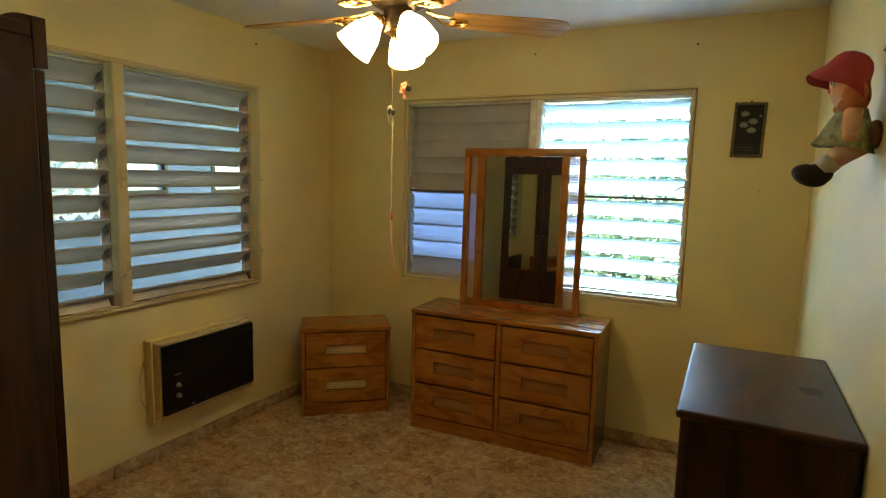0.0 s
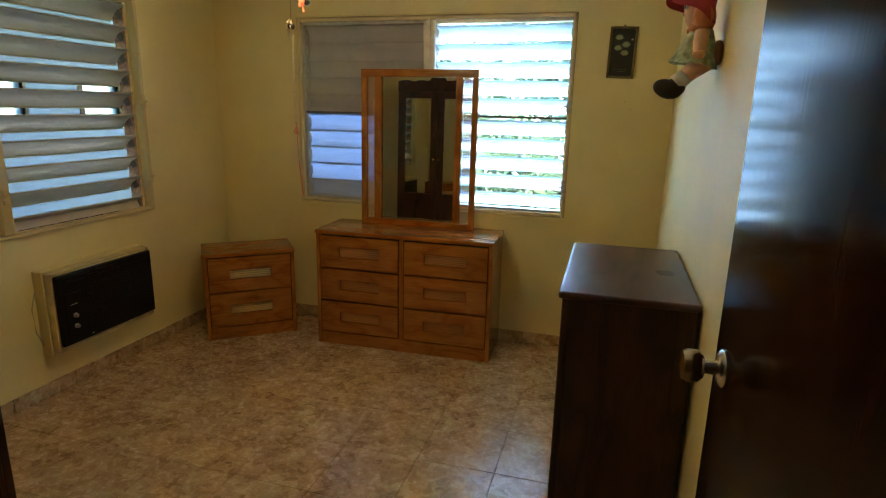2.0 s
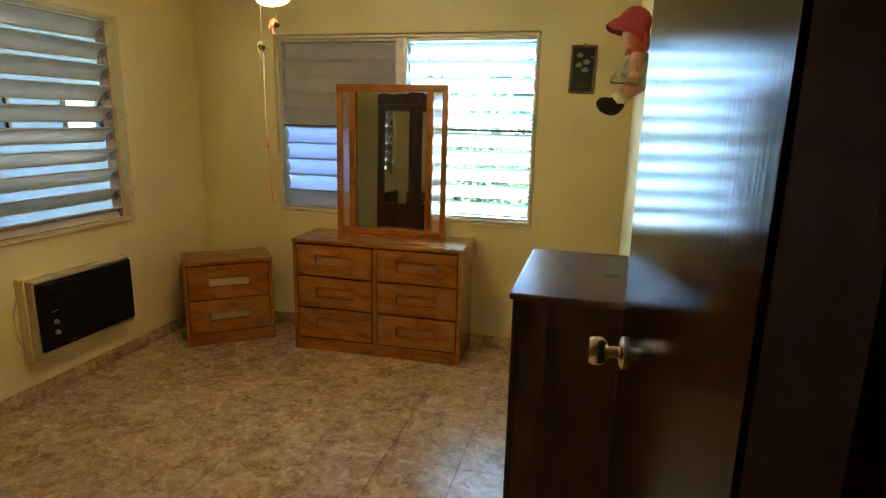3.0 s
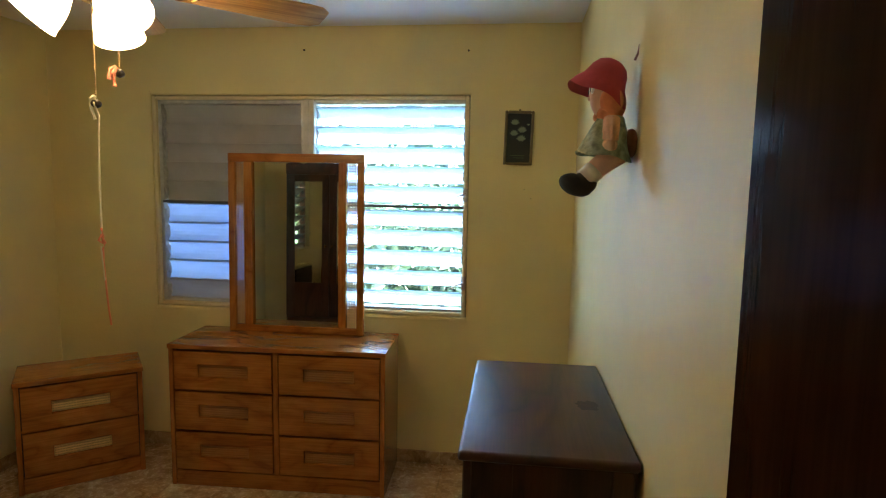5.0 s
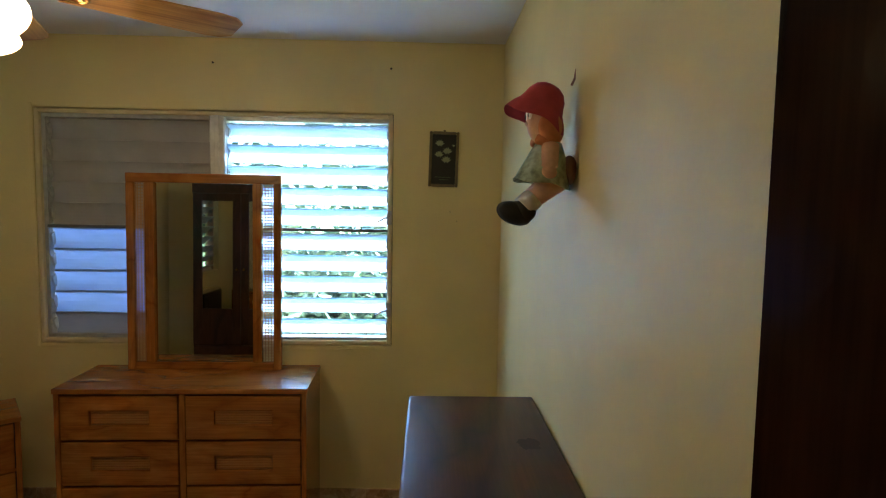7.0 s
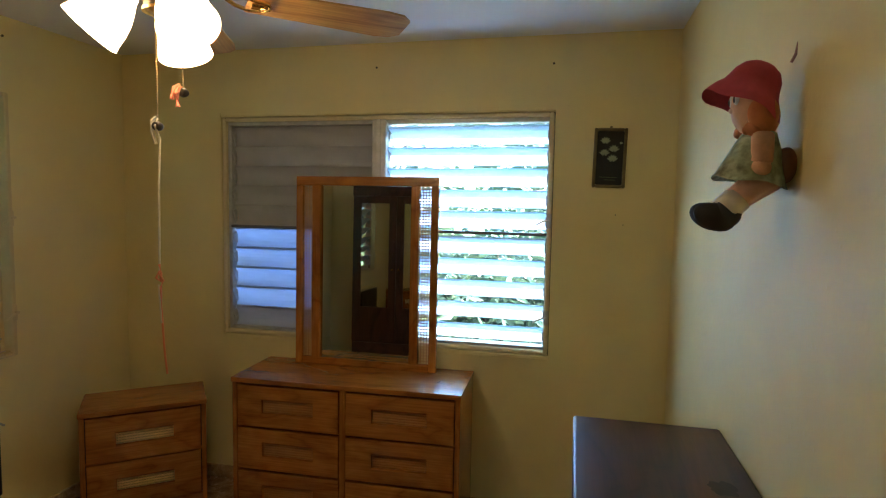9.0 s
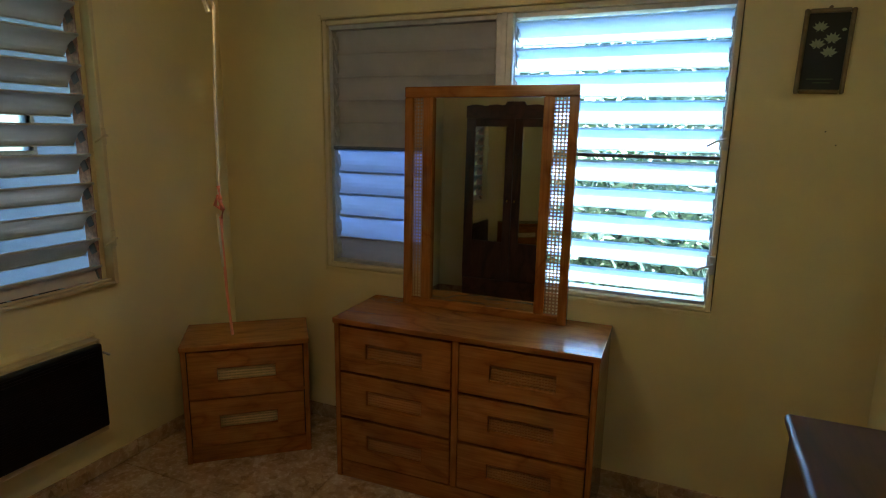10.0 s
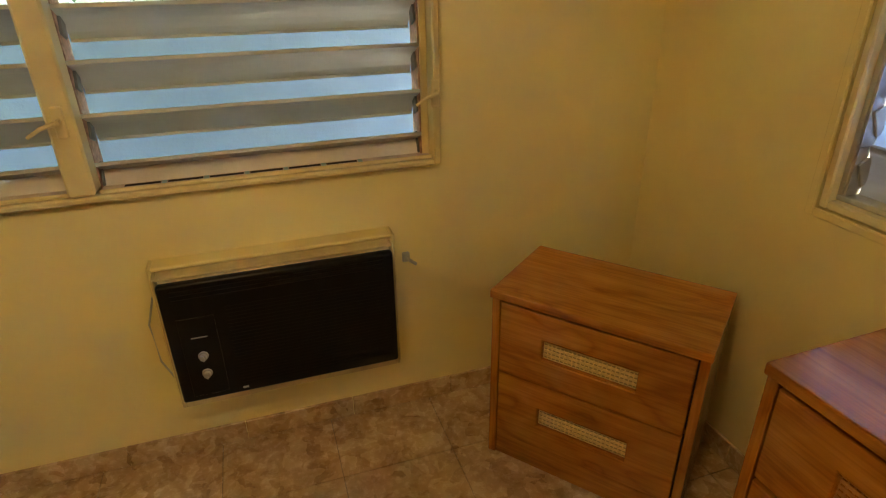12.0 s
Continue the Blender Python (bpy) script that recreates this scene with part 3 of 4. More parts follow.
# ---- wardrobe ----
def wardrobe():
    x0, x1, yf, yb, h = -1.9, -1.04, 0.955, 0.405, 1.775
    wa = thing("wardrobe", pose(x0, yf, 0, 0, 0, 0), "dark carved wooden wardrobe with two mirrored doors", "wardrobe")
    w, d = x1 - x0, yf - yb
    part("side_panel", boxes(((0, -d, 0), (0.022, -0.022, h - 0.03)), bevel=0.003), M_DARK_V, wa)
    part("side_panel", boxes(((w - 0.022, -d, 0), (w, -0.022, h - 0.03)), bevel=0.003), M_DARK_V, wa)
    part("back_panel", boxes(((0.023, -d, 0.05), (w - 0.023, -d + 0.01, h - 0.035))), M_DARK_V, wa)
    part("top", boxes(((0, -d, h - 0.029), (w, -0.022, h)), bevel=0.004), M_DARK, wa)
    part("bottom_shelf", boxes(((0.023, -d + 0.011, 0.3), (w - 0.023, -0.024, 0.32))), M_DARK, wa)
    crest = [(0.0, h - 0.086)]
    n = 48
    for k in range(n + 1):
        u = k / n
        z = h + 0.012 + 0.014 * abs(math.sin(u * math.pi * 5)) * (1 if abs(u - 0.5) > 0.09 else 0)
        if abs(u - 0.5) <= 0.09:
            z = h + 0.05
        elif abs(u - 0.5) < 0.13:
            z = h + 0.022
        crest.append((u * w, z))
    crest.append((w, h - 0.086))
    part("crest", prism(crest, -0.021, 0.004, 1), M_DARK, wa, "scalloped carved crest board")
    part("drawer", boxes(((0.012, -0.021, 0.08), (w - 0.012, 0.0, 0.3)), bevel=0.004), M_DARK, wa)
    part("plinth", boxes(((0.0, -0.021, 0.0), (w, 0.006, 0.075)), bevel=0.004), M_DARK, wa)
    dw = w / 2 - 0.006
    for k in range(2):
        a = 0.004 + k * (dw + 0.004)
        z0, z1 = 0.31, h - 0.09
        g0, g1, gz0, gz1 = a + (0.08 if k == 0 else 0.07), a + dw - (0.07 if k == 0 else 0.08), 0.64, 1.62
        do = part("door", boxes(((a, -0.021, z0), (g0, 0.0, z1)), ((g1, -0.021, z0), (a + dw, 0.0, z1)), ((g0, -0.021, gz1), (g1, 0.0, z1)), ((g0, -0.021, z0), (g1, 0.0, gz0)), bevel=0.002), M_DARK_V, wa)
        part("mirror_glass", boxes(((g0 - 0.004, -0.014, gz0 - 0.004), (g1 + 0.004, -0.01, gz1 + 0.004))), M_MIRROR, do, "narrow door mirror")
        part("knob", lathe([(0.0, 0.022), (0.009, 0.02), (0.011, 0.014), (0.006, 0.006), (0.006, 0.0)][::-1], 12, pose(a + (dw - 0.03 if k == 0 else 0.03), 0.0, 1.0, -90)), M_BRASS, do, "small brass knob", True)
    return wa


wardrobe()


# ---- door and frame ----
frame_ob = tagged(new("door_frame"), "dark varnished wooden door frame", kind="structure")
part("jamb", boxes(((DX0 - 0.028, YS - TH - 0.008, 0), (DX0, YS + 0.008, DZ)), bevel=0.003), M_JAMB, frame_ob)
part("jamb", boxes(((DX1, YS - TH - 0.008, 0), (DX1 + 0.028, YS + 0.008, DZ)), bevel=0.003), M_JAMB, frame_ob)
part("head", boxes(((DX0 - 0.028, YS - TH - 0.008, DZ), (DX1 + 0.028, YS + 0.008, DZ + 0.028)), bevel=0.003), M_DARK, frame_ob)
part("stop_bead", boxes(((DX0, YS - 0.075, 0), (DX0 + 0.01, YS - 0.045, DZ))), M_DARK_V, frame_ob)
part("paint_edge", boxes(((DX0, YS - 0.036, 0.0), (DX0 + 0.0015, YS - 0.028, 1.9))), M_WHITE, frame_ob, "line of stray white paint on the jamb")


def room_door():
    ang = math.degrees(math.atan2(1.121 - YS - 0.006, 0.451 - DX1 + 0.006))
    do = thing("door", pose(DX1 - 0.004, YS + 0.01, 0, 0, 0, ang), "dark glossy varnished wooden door standing wide open", "door")
    # local x from hinge to lock edge; local +y is the face that looks at the room
    w = 0.715
    part("leaf", boxes(((0, -0.036, 0.008), (w, 0.0, DZ - 0.006)), bevel=0.002), M_DOOR, do)
    knob_profile = [(0.032, 0.0), (0.032, 0.004), (0.026, 0.009), (0.012, 0.012), (0.011, 0.03), (0.02, 0.034), (0.027, 0.042), (0.028, 0.058), (0.024, 0.066), (0.0, 0.068)]
    part("knob", lathe(knob_profile, 28, pose(w - 0.06, 0.0, 1.035, -90)), M_CHROME, do, "brushed nickel door knob", True)
    part("knob", lathe(knob_profile, 28, pose(w - 0.06, -0.036, 1.035, 90)), M_CHROME, do, "brushed nickel door knob", True)
    part("latch_plate", boxes(((w - 0.001, -0.029, 1.005), (w + 0.0012, -0.007, 1.065))), M_CHROME, do)
    for z in (0.25, 1.02, 1.78):
        part("hinge", join(lathe([(0.006, -0.045), (0.006, 0.045)], 12, pose(-0.004, 0.004, z))), M_BRASS, do)
    return do


room_door()


# ---- air conditioner ----
def air_conditioner():
    y0, y1, z0, z1 = 2.088, 2.682, 0.268, 0.628
    ac = thing("air_conditioner", pose(XW, (y0 + y1) / 2, (z0 + z1) / 2, 0, 0, 90), "black fronted window air conditioner set through the wall", "air conditioner")
    # local x northwards, -y into the room
    w, h = y1 - y0, z1 - z0
    hw, hh = w / 2, h / 2
    part("sleeve", boxes(((-hw + 0.004, -0.095, -hh + 0.004), (hw - 0.004, 0.0, hh - 0.001)), bevel=0.003), M_FRAME_CREAM, ac, "cream painted metal sleeve")
    part("front_panel", boxes(((-hw, -0.122, -hh), (hw, -0.0955, hh - 0.003)), bevel=0.01, seg=3), M_BLACK, ac, "", True)
    part("grille", boxes(*[((-hw + 0.15, -0.1235, -hh + 0.03 + k * 0.0105), (hw - 0.02, -0.1225, -hh + 0.036 + k * 0.0105)) for k in range(24)]), M_BLACK, ac, "fine black air grille")
    part("top_vent", boxes(*[((-hw + 0.03, -0.1255, hh - 0.05 + k * 0.012), (hw - 0.03, -0.1225, hh - 0.044 + k * 0.012)) for k in range(3)]), M_BLACK, ac)
    cp = part("control_plate", boxes(((-hw + 0.03, -0.1252, -hh + 0.02), (-hw + 0.12, -0.1221, hh - 0.1)), bevel=0.001), M_BLACK, ac)
    for zz in (-0.035, -0.09):
        part("control_knob", join(lathe([(0.013, 0.0), (0.0125, 0.004), (0.009, 0.006), (0.0085, 0.015), (0.0, 0.016)], 20, pose(-hw + 0.075, -0.1252, zz, 90)), boxes(((-hw + 0.073, -0.1435, zz - 0.008), (-hw + 0.077, -0.1405, zz + 0.008)))), M_KNOB, cp, "grey control knob", True)
    part("slide_switch", boxes(((-hw + 0.055, -0.1275, 0.02), (-hw + 0.095, -0.1253, 0.0235)), bevel=0.0008), M_KNOB, cp)
    part("badge", boxes(((-hw + 0.155, -0.1275, -hh + 0.018), (-hw + 0.17, -0.1256, -hh + 0.023))), M_KNOB, ac)
    a, g = 0.009, 0.001
    for lo, hi in (((-hw - a, -0.1, -hh - 0.03), (-hw - g, -0.0005, hh + a)), ((hw + g, -0.1, -hh - 0.03), (hw + a, -0.0005, hh + a)),
                   ((-hw - g + 0.0005, -0.1, hh + g), (hw + g - 0.0005, -0.0005, hh + a)), ((-hw - g + 0.0005, -0.1, -hh - 0.03), (hw + g - 0.0005, -0.0005, -hh - g))):
        part("trim_board", boxes((lo, hi), bevel=0.003), M_TRIM, ac, "cream painted wooden trim board")
    for lo, hi in (((-hw - a - 0.012, -0.06, -hh - 0.05), (-hw - a - 0.002, -0.0005, hh + a + 0.012)), ((hw + a + 0.002, -0.06, -hh - 0.05), (hw + a + 0.012, -0.0005, hh + a + 0.012)),
                   ((-hw - a - 0.0015, -0.06, hh + a + 0.002), (hw + a + 0.0015, -0.0005, hh + a + 0.012))):
        part("outer_bead", boxes((lo, hi), bevel=0.003), M_WALL, ac)
    part("power_cord", tube([(-hw - 0.03, -0.014, 0.1), (-hw - 0.055, -0.016, 0.02), (-hw - 0.05, -0.016, -0.1), (-hw - 0.01, -0.02, -0.2), (-hw + 0.05, -0.03, -hh - 0.035), (-hw + 0.11, -0.06, -hh - 0.008)], 0.0028), M_KNOB, ac, "thin grey power cord")
    return ac


air_conditioner()


# ---- ceiling fan ----
FAN = (-0.85, 2.0)


def bell_bm():
    outer = [(0.026, 0.0), (0.03, -0.012), (0.04, -0.03), (0.052, -0.055), (0.06, -0.085), (0.064, -0.11), (0.068, -0.125)]
    inner = [(r - 0.004, z) for r, z in reversed(outer)]
    bm = lathe(outer + inner, 28, None, False)
    return bm


def ceiling_fan():
    fan = thing("ceiling_fan", pose(FAN[0], FAN[1], ZC), "five blade ceiling fan with honey wood blades and lit glass shades", "ceiling fan")
    part("canopy", lathe([(0.02, -0.07), (0.05, -0.05), (0.066, -0.02), (0.068, 0.0)], 28), M_BRONZE, fan, "", True)
    part("motor_housing", lathe([(0.03, -0.27), (0.06, -0.268), (0.105, -0.245), (0.115, -0.21), (0.115, -0.15), (0.1, -0.115), (0.05, -0.1), (0.02, -0.07)], 32), M_BRONZE, fan, "", True)
    part("housing_band", lathe([(0.1165, -0.2), (0.119, -0.19), (0.119, -0.17), (0.1165, -0.16)], 32), M_BRASS, fan, "brass band", True)
    part("switch_housing", lathe([(0.03, -0.345), (0.042, -0.34), (0.045, -0.32), (0.045, -0.29), (0.05, -0.28), (0.05, -0.271)], 28), M_BRONZE, fan, "", True)
    part("lower_ring", lathe([(0.0, -0.372), (0.016, -0.367), (0.022, -0.357), (0.047, -0.347), (0.047, -0.34), (0.0, -0.338)], 28), M_BRASS, fan, "brass finial plate", True)
    blade_me = iron_me = None
    for k in range(5):
        ang = 41 + 72 * k
        m = pose(0, 0, -0.285, 0, 0, ang)
        if blade_me is None:
            pts = [(0.19, -0.052), (0.55, -0.068), (0.595, -0.062), (0.62, -0.04), (0.62, 0.04), (0.595, 0.062), (0.55, 0.068), (0.19, 0.052)]
            bm = prism(pts, -0.003, 0.003)
            bmesh.ops.rotate(bm, cent=(0, 0, 0), matrix=Matrix.Rotation(radians(-11), 3, "X"), verts=bm.verts)
            b = part("blade", bm, M_BLADE, fan, "honey coloured wooden blade", m=m)
            blade_me = b.data
            ring = []
            for s in (-1, 1):
                ring.append(tube([(0.1, 0.0, 0.02), (0.13, s * 0.012, 0.006), (0.165, s * 0.036, -0.004), (0.2, s * 0.042, -0.009), (0.235, s * 0.03, -0.01), (0.245, s * 0.006, -0.01), (0.225, -s * 0.012, -0.01), (0.2, -s * 0.008, -0.01)], 0.0055))
            ir = part("blade_iron", join(*ring), M_BRASS, fan, "scrolled brass blade bracket", True, m)
            iron_me = ir.data
        else:
            for nm, me in (("blade", blade_me), ("blade_iron", iron_me)):
                o = new(nm, me)
                o.parent = fan
                o.matrix_basis = m
    shade_me = None
    for ang in (218, 109, 327):
        arm = part("lamp_arm", tube([(0.04, 0, -0.303), (0.052, 0, -0.296), (0.064, 0, -0.302)], 0.009), M_BRASS, fan, m=pose(0, 0, 0, 0, 0, ang))
        m = pose(0.062, 0, -0.298, 0, -40, 0)
        part("socket", lathe([(0.024, -0.03), (0.026, -0.01), (0.018, 0.004), (0.008, 0.008)], 20), M_BRASS, arm, "", True, m)
        if shade_me is None:
            sh = part("shade", bell_bm(), M_SHADE, arm, "lit frosted glass bell shade", True, m @ pose(0, 0, -0.016))
            shade_me = sh.data
        else:
            sh = new("shade", shade_me)
            sh.parent = arm
            sh.matrix_basis = m @ pose(0, 0, -0.016)
    return fan


ceiling_fan()


def pull_chain(name, top, knob, rest, label):
    """A beaded chain from the fan with a bob and a string or ribbon below it."""
    ch = thing(name, pose(*top), label, "pull chain")
    bm = bmesh.new()
    d = Vector(knob) - Vector(top)
    n = int(d.length / 0.0062)
    for k in range(n):
        bmesh.ops.create_icosphere(bm, subdivisions=1, radius=0.0026, matrix=Matrix.Translation(d * (k / n)))
    part("chain", bm, M_CHAIN, ch, "beaded dull brass chain", True)
    part("bob", lathe([(0.0, -0.012), (0.009, -0.01), (0.012, 0.0), (0.009, 0.01), (0.0, 0.012)], 16, Matrix.Translation(d) @ pose(0, 0, 0, 90)), M_BRONZE, ch, "dark round bob", True)
    for nm, pts, r, mat in rest:
        part(nm, tube([Vector(p) - Vector(top) for p in pts], r, 7), mat, ch, "", True)
    return ch


K = (-0.865, 1.99, 1.709)
pull_chain("pull_chain", (-0.865, 1.99, 1.985), K, [
    ("loop", [(K[0] - 0.004, K[1], K[2] + 0.022), (K[0] - 0.012, K[1] - 0.006, K[2] + 0.012), (K[0] - 0.013, K[1] - 0.004, K[2] - 0.012), (K[0] - 0.006, K[1], K[2] - 0.04)], 0.0045, M_STRING),
    ("string", [(K[0], K[1], K[2] + 0.018), (K[0] + 0.002, K[1] - 0.012, K[2]), (K[0] + 0.004, K[1] + 0.002, K[2] - 0.03), (-0.855, 1.977, 1.55), (-0.842, 1.958, 1.36)], 0.0028, M_STRING),
    ("knot", [(-0.843, 1.959, 1.382), (-0.835, 1.954, 1.362), (-0.844, 1.963, 1.342), (-0.848, 1.954, 1.35), (-0.839, 1.951, 1.366), (-0.833, 1.958, 1.344), (-0.84, 1.958, 1.326), (-0.836, 1.953, 1.302)], 0.0032, M_PINK),
    ("yarn_tail", [(-0.839, 1.954, 1.33), (-0.831, 1.95, 1.26), (-0.822, 1.943, 1.2), (-0.819, 1.943, 1.165), (-0.81, 1.938, 1.127)], 0.0024, M_PINK),
    ("string_tail", [(-0.841, 1.952, 1.335), (-0.833, 1.946, 1.29), (-0.829, 1.945, 1.245)], 0.0022, M_STRING)],
    "brass pull chain with cream string and coral yarn tail")
K2 = (-0.826, 2.033, 1.795)
pull_chain("pull_chain", (-0.826, 2.033, 1.965), K2, [
    ("ribbon", [(K2[0] - 0.004, K2[1] - 0.006, K2[2] + 0.016), (K2[0] - 0.014, K2[1] - 0.014, K2[2] + 0.01), (K2[0] - 0.02, K2[1] - 0.016, K2[2] - 0.018)], 0.006, M_PINK),
    ("ribbon", [(K2[0] - 0.002, K2[1] - 0.008, K2[2] + 0.014), (K2[0] - 0.008, K2[1] - 0.014, K2[2] - 0.005), (K2[0] - 0.005, K2[1] - 0.014, K2[2] - 0.036)], 0.006, M_PINK)],
    "short brass pull chain with coral ribbon and round bob")


# ---- picture, doll, nails ----
M_PIC_FRAME = plain("dull_gilt_frame", (0.2, 0.15, 0.07), 0.5, 0.2, 0.25)
M_PIC_BLACK = plain("black_lacquer", (0.012, 0.014, 0.014), 0.5)
M_PETAL = plain("pale_petal", (0.32, 0.35, 0.21), 0.6)
M_LEAFP = plain("dull_green_stroke", (0.12, 0.16, 0.07), 0.6)


def lotus_picture():
    x0, x1, z0, z1 = 0.182, 0.327, 1.623, 1.893
    pi = thing("framed_picture", pose((x0 + x1) / 2, YN - 0.001, (z0 + z1) / 2, 0, 1.2, 0), "narrow dark picture of pale lotus flowers in gilt frame", "picture")
    w, h, f = (x1 - x0) / 2, (z1 - z0) / 2, 0.014
    for lo, hi in (((-w, -0.016, -h), (-w + f, 0, h)), ((w - f, -0.016, -h), (w, 0, h)), ((-w + f, -0.016, h - f), (w - f, 0, h)), ((-w + f, -0.016, -h), (w - f, 0, -h + f))):
        part("frame_bar", boxes((lo, hi), bevel=0.004), M_PIC_FRAME, pi)
    part("panel", boxes(((-w + f, -0.008, -h + f), (w - f, -0.001, h - f))), M_PIC_BLACK, pi)
    part("hanger", lathe([(0.006, -0.003), (0.006, 0.003)], 10, pose(0, -0.004, h + 0.004, 90)), M_PIC_FRAME, pi)
    for fx, fz, s in ((-0.022, 0.072, 1.0), (0.016, 0.035, 1.05), (-0.024, 0.018, 1.0), (0.012, -0.008, 1.05), (0.046, 0.066, 0.35)):
        bm = bmesh.new()
        for a in (-75, -45, -15, 15, 45, 75):
            m = pose(fx, -0.0095, fz, 0, a, 0)
            q = [(0, 0), (0.0055 * s, 0.012 * s), (0, 0.025 * s), (-0.0055 * s, 0.012 * s)]
            vs = [bm.verts.new(m @ Vector((u, -0.0004 * abs(a) / 15, v))) for u, v in q]
            bm.faces.new(vs)
        for a in (100, -100, 130, -130):
            m = pose(fx, -0.009, fz, 0, a, 0)
            vs = [bm.verts.new(m @ Vector((u, 0, v))) for u, v in [(0, 0), (0.003 * s, 0.006 * s), (0, 0.014 * s), (-0.003 * s, 0.006 * s)]]
            bm.faces.new(vs)
        ext = bmesh.ops.extrude_face_region(bm, geom=list(bm.faces))
        bmesh.ops.translate(bm, vec=(0, 0.0008, 0), verts=[v for v in ext["geom"] if isinstance(v, bmesh.types.BMVert)])
        part("flower", bm, M_PETAL, pi, "pale raised lotus flower")
    part("caption_bar", boxes(((-0.04, -0.0088, -0.088), (0.036, -0.0081, -0.086))), M_LEAFP, pi)
    part("caption_bar", boxes(((-0.02, -0.0088, -0.1), (0.03, -0.0081, -0.098))), M_LEAFP, pi)
    return pi


lotus_picture()

DOLL_MATS = [plain("rose_felt_hat", (0.46, 0.06, 0.09), 0.85), plain("doll_fabric_skin", (0.7, 0.42, 0.29), 0.8), plain("orange_yarn_hair", (0.6, 0.24, 0.11), 0.9),
             plain("pastel_print_dress", (0.36, 0.41, 0.28), 0.85, 0, 0.5, 40), plain("white_cotton_sock", (0.7, 0.66, 0.58), 0.9), plain("black_felt_shoe", (0.02, 0.02, 0.022), 0.7),
             plain("brown_cloth", (0.3, 0.14, 0.08), 0.85), plain("white_stitch", (0.8, 0.8, 0.8), 0.7)]


def doll():
    bm = bmesh.new()

    def paint_new(start, mi):
        bm.faces.ensure_lookup_table()
        for f in bm.faces[start:]:
            f.material_index, f.smooth = mi, True

    def blob(cx, cy, y, rx, ry, rz, mi, tilt=0):
        start = len(bm.faces)
        bmesh.ops.create_uvsphere(bm, u_segments=20, v_segments=12, radius=1.0, matrix=pose(0.545 - (708 - cx) * 0.000515, 2.13 + y, 1.806 - (cy - 190) * 0.000572, 0, tilt) @ Matrix.Diagonal((rx, ry, rz, 1)))
        paint_new(start, mi)

    def limb(pts, r, mi, r2=None):
        start = len(bm.faces)
        t = tube([(0.545 - (708 - cx) * 0.000515, 2.13 + y, 1.806 - (cy - 190) * 0.000572) for cx, cy, y in pts], r, 12, r2)
        me = bpy.data.meshes.new("tmp")
        t.to_mesh(me)
        t.free()
        bm.from_mesh(me)
        bpy.data.meshes.remove(me)
        paint_new(start, mi)

    def turned(profile, cx, cy, tilt, mi, wave=0.0, n=32):
        start = len(bm.faces)
        t = lathe(profile, n, None, False)
        if wave:
            for v in t.verts:
                a, r = math.atan2(v.co.y, v.co.x), math.hypot(v.co.x, v.co.y)
                v.co.z += wave * math.sin(4 * a + 1) * max(0, r - 0.05) / 0.04
        me = bpy.data.meshes.new("tmp")
        t.transform(pose(0.545 - (708 - cx) * 0.000515, 2.13, 1.806 - (cy - 190) * 0.000572, 0, tilt))
        t.to_mesh(me)
        t.free()
        bm.from_mesh(me)
        bpy.data.meshes.remove(me)
        paint_new(start, mi)

    # hat: a round crown with a drooping brim, leaning back
    turned([(0.0828, -0.0423), (0.0782, -0.0313), (0.0699, -0.0156), (0.0589, -0.0009), (0.0534, 0.0147), (0.0488, 0.0313), (0.0386, 0.0469), (0.0239, 0.0561), (0.0101, 0.0593), (0.0005, 0.0598),
            (0.0005, 0.0561), (0.0221, 0.0524), (0.035, 0.0432), (0.0451, 0.0294), (0.0497, 0.0129), (0.0552, -0.0028), (0.0662, -0.0184), (0.0745, -0.034), (0.0828, -0.0423)], 545, 226, 26, 0, 0.006)
    blob(556, 288, 0, 0.041, 0.048, 0.058, 1)
    blob(481, 300, 0, 0.007, 0.007, 0.007, 1)
    for y in (-0.02, 0.02):
        blob(487, 262, y, 0.006, 0.009, 0.013, 7)
        blob(479, 264, y, 0.003, 0.005, 0.008, 5)
    for y in (-0.042, 0.042):
        blob(575, 322, y * 1.06, 0.03, 0.014, 0.036, 2)
        blob(548, 372, y * 0.9, 0.02, 0.014, 0.016, 2)
        blob(522, 378, y * 0.8, 0.008, 0.009, 0.01, 2)
    blob(600, 325, 0, 0.03, 0.044, 0.044, 2)
    # dress
    turned([(0.074, -0.06), (0.07, -0.054), (0.058, -0.02), (0.044, 0.02), (0.03, 0.05), (0.012, 0.058), (0.0005, 0.058), (0.0005, 0.05), (0.026, 0.044), (0.054, -0.02), (0.066, -0.054), (0.074, -0.06)], 578, 462, 10, 3, 0.006)
    blob(600, 505, 0, 0.04, 0.045, 0.03, 3)
    # arms, legs
    for y in (-0.05, 0.05):
        limb([(580, 400, y * 0.8), (575, 450, y * 1.05), (574, 490, y * 1.12), (572, 510, y * 1.1)], 0.0215, 1, 0.02)
        blob(571, 515, y * 1.1, 0.0195, 0.0195, 0.02, 1)
        limb([(628, 545, y * 0.42), (560, 590, y * 0.42), (505, 632, y * 0.42)], 0.03, 1, 0.024)
        limb([(520, 622, y * 0.42), (470, 665, y * 0.42)], 0.0262, 4, 0.0275)
        blob(425, 692, y * 0.42, 0.044, 0.025, 0.028, 5, 22)
        blob(470, 680, y * 0.42, 0.03, 0.026, 0.03, 5)
    # collar straps and a cloth bundle against the wall
    blob(545, 400, 0, 0.014, 0.03, 0.014, 3)
    blob(690, 500, 0, 0.018, 0.05, 0.038, 6)
    limb([(712, 60, 0), (705, 100, 0), (690, 130, 0)], 0.003, 6)
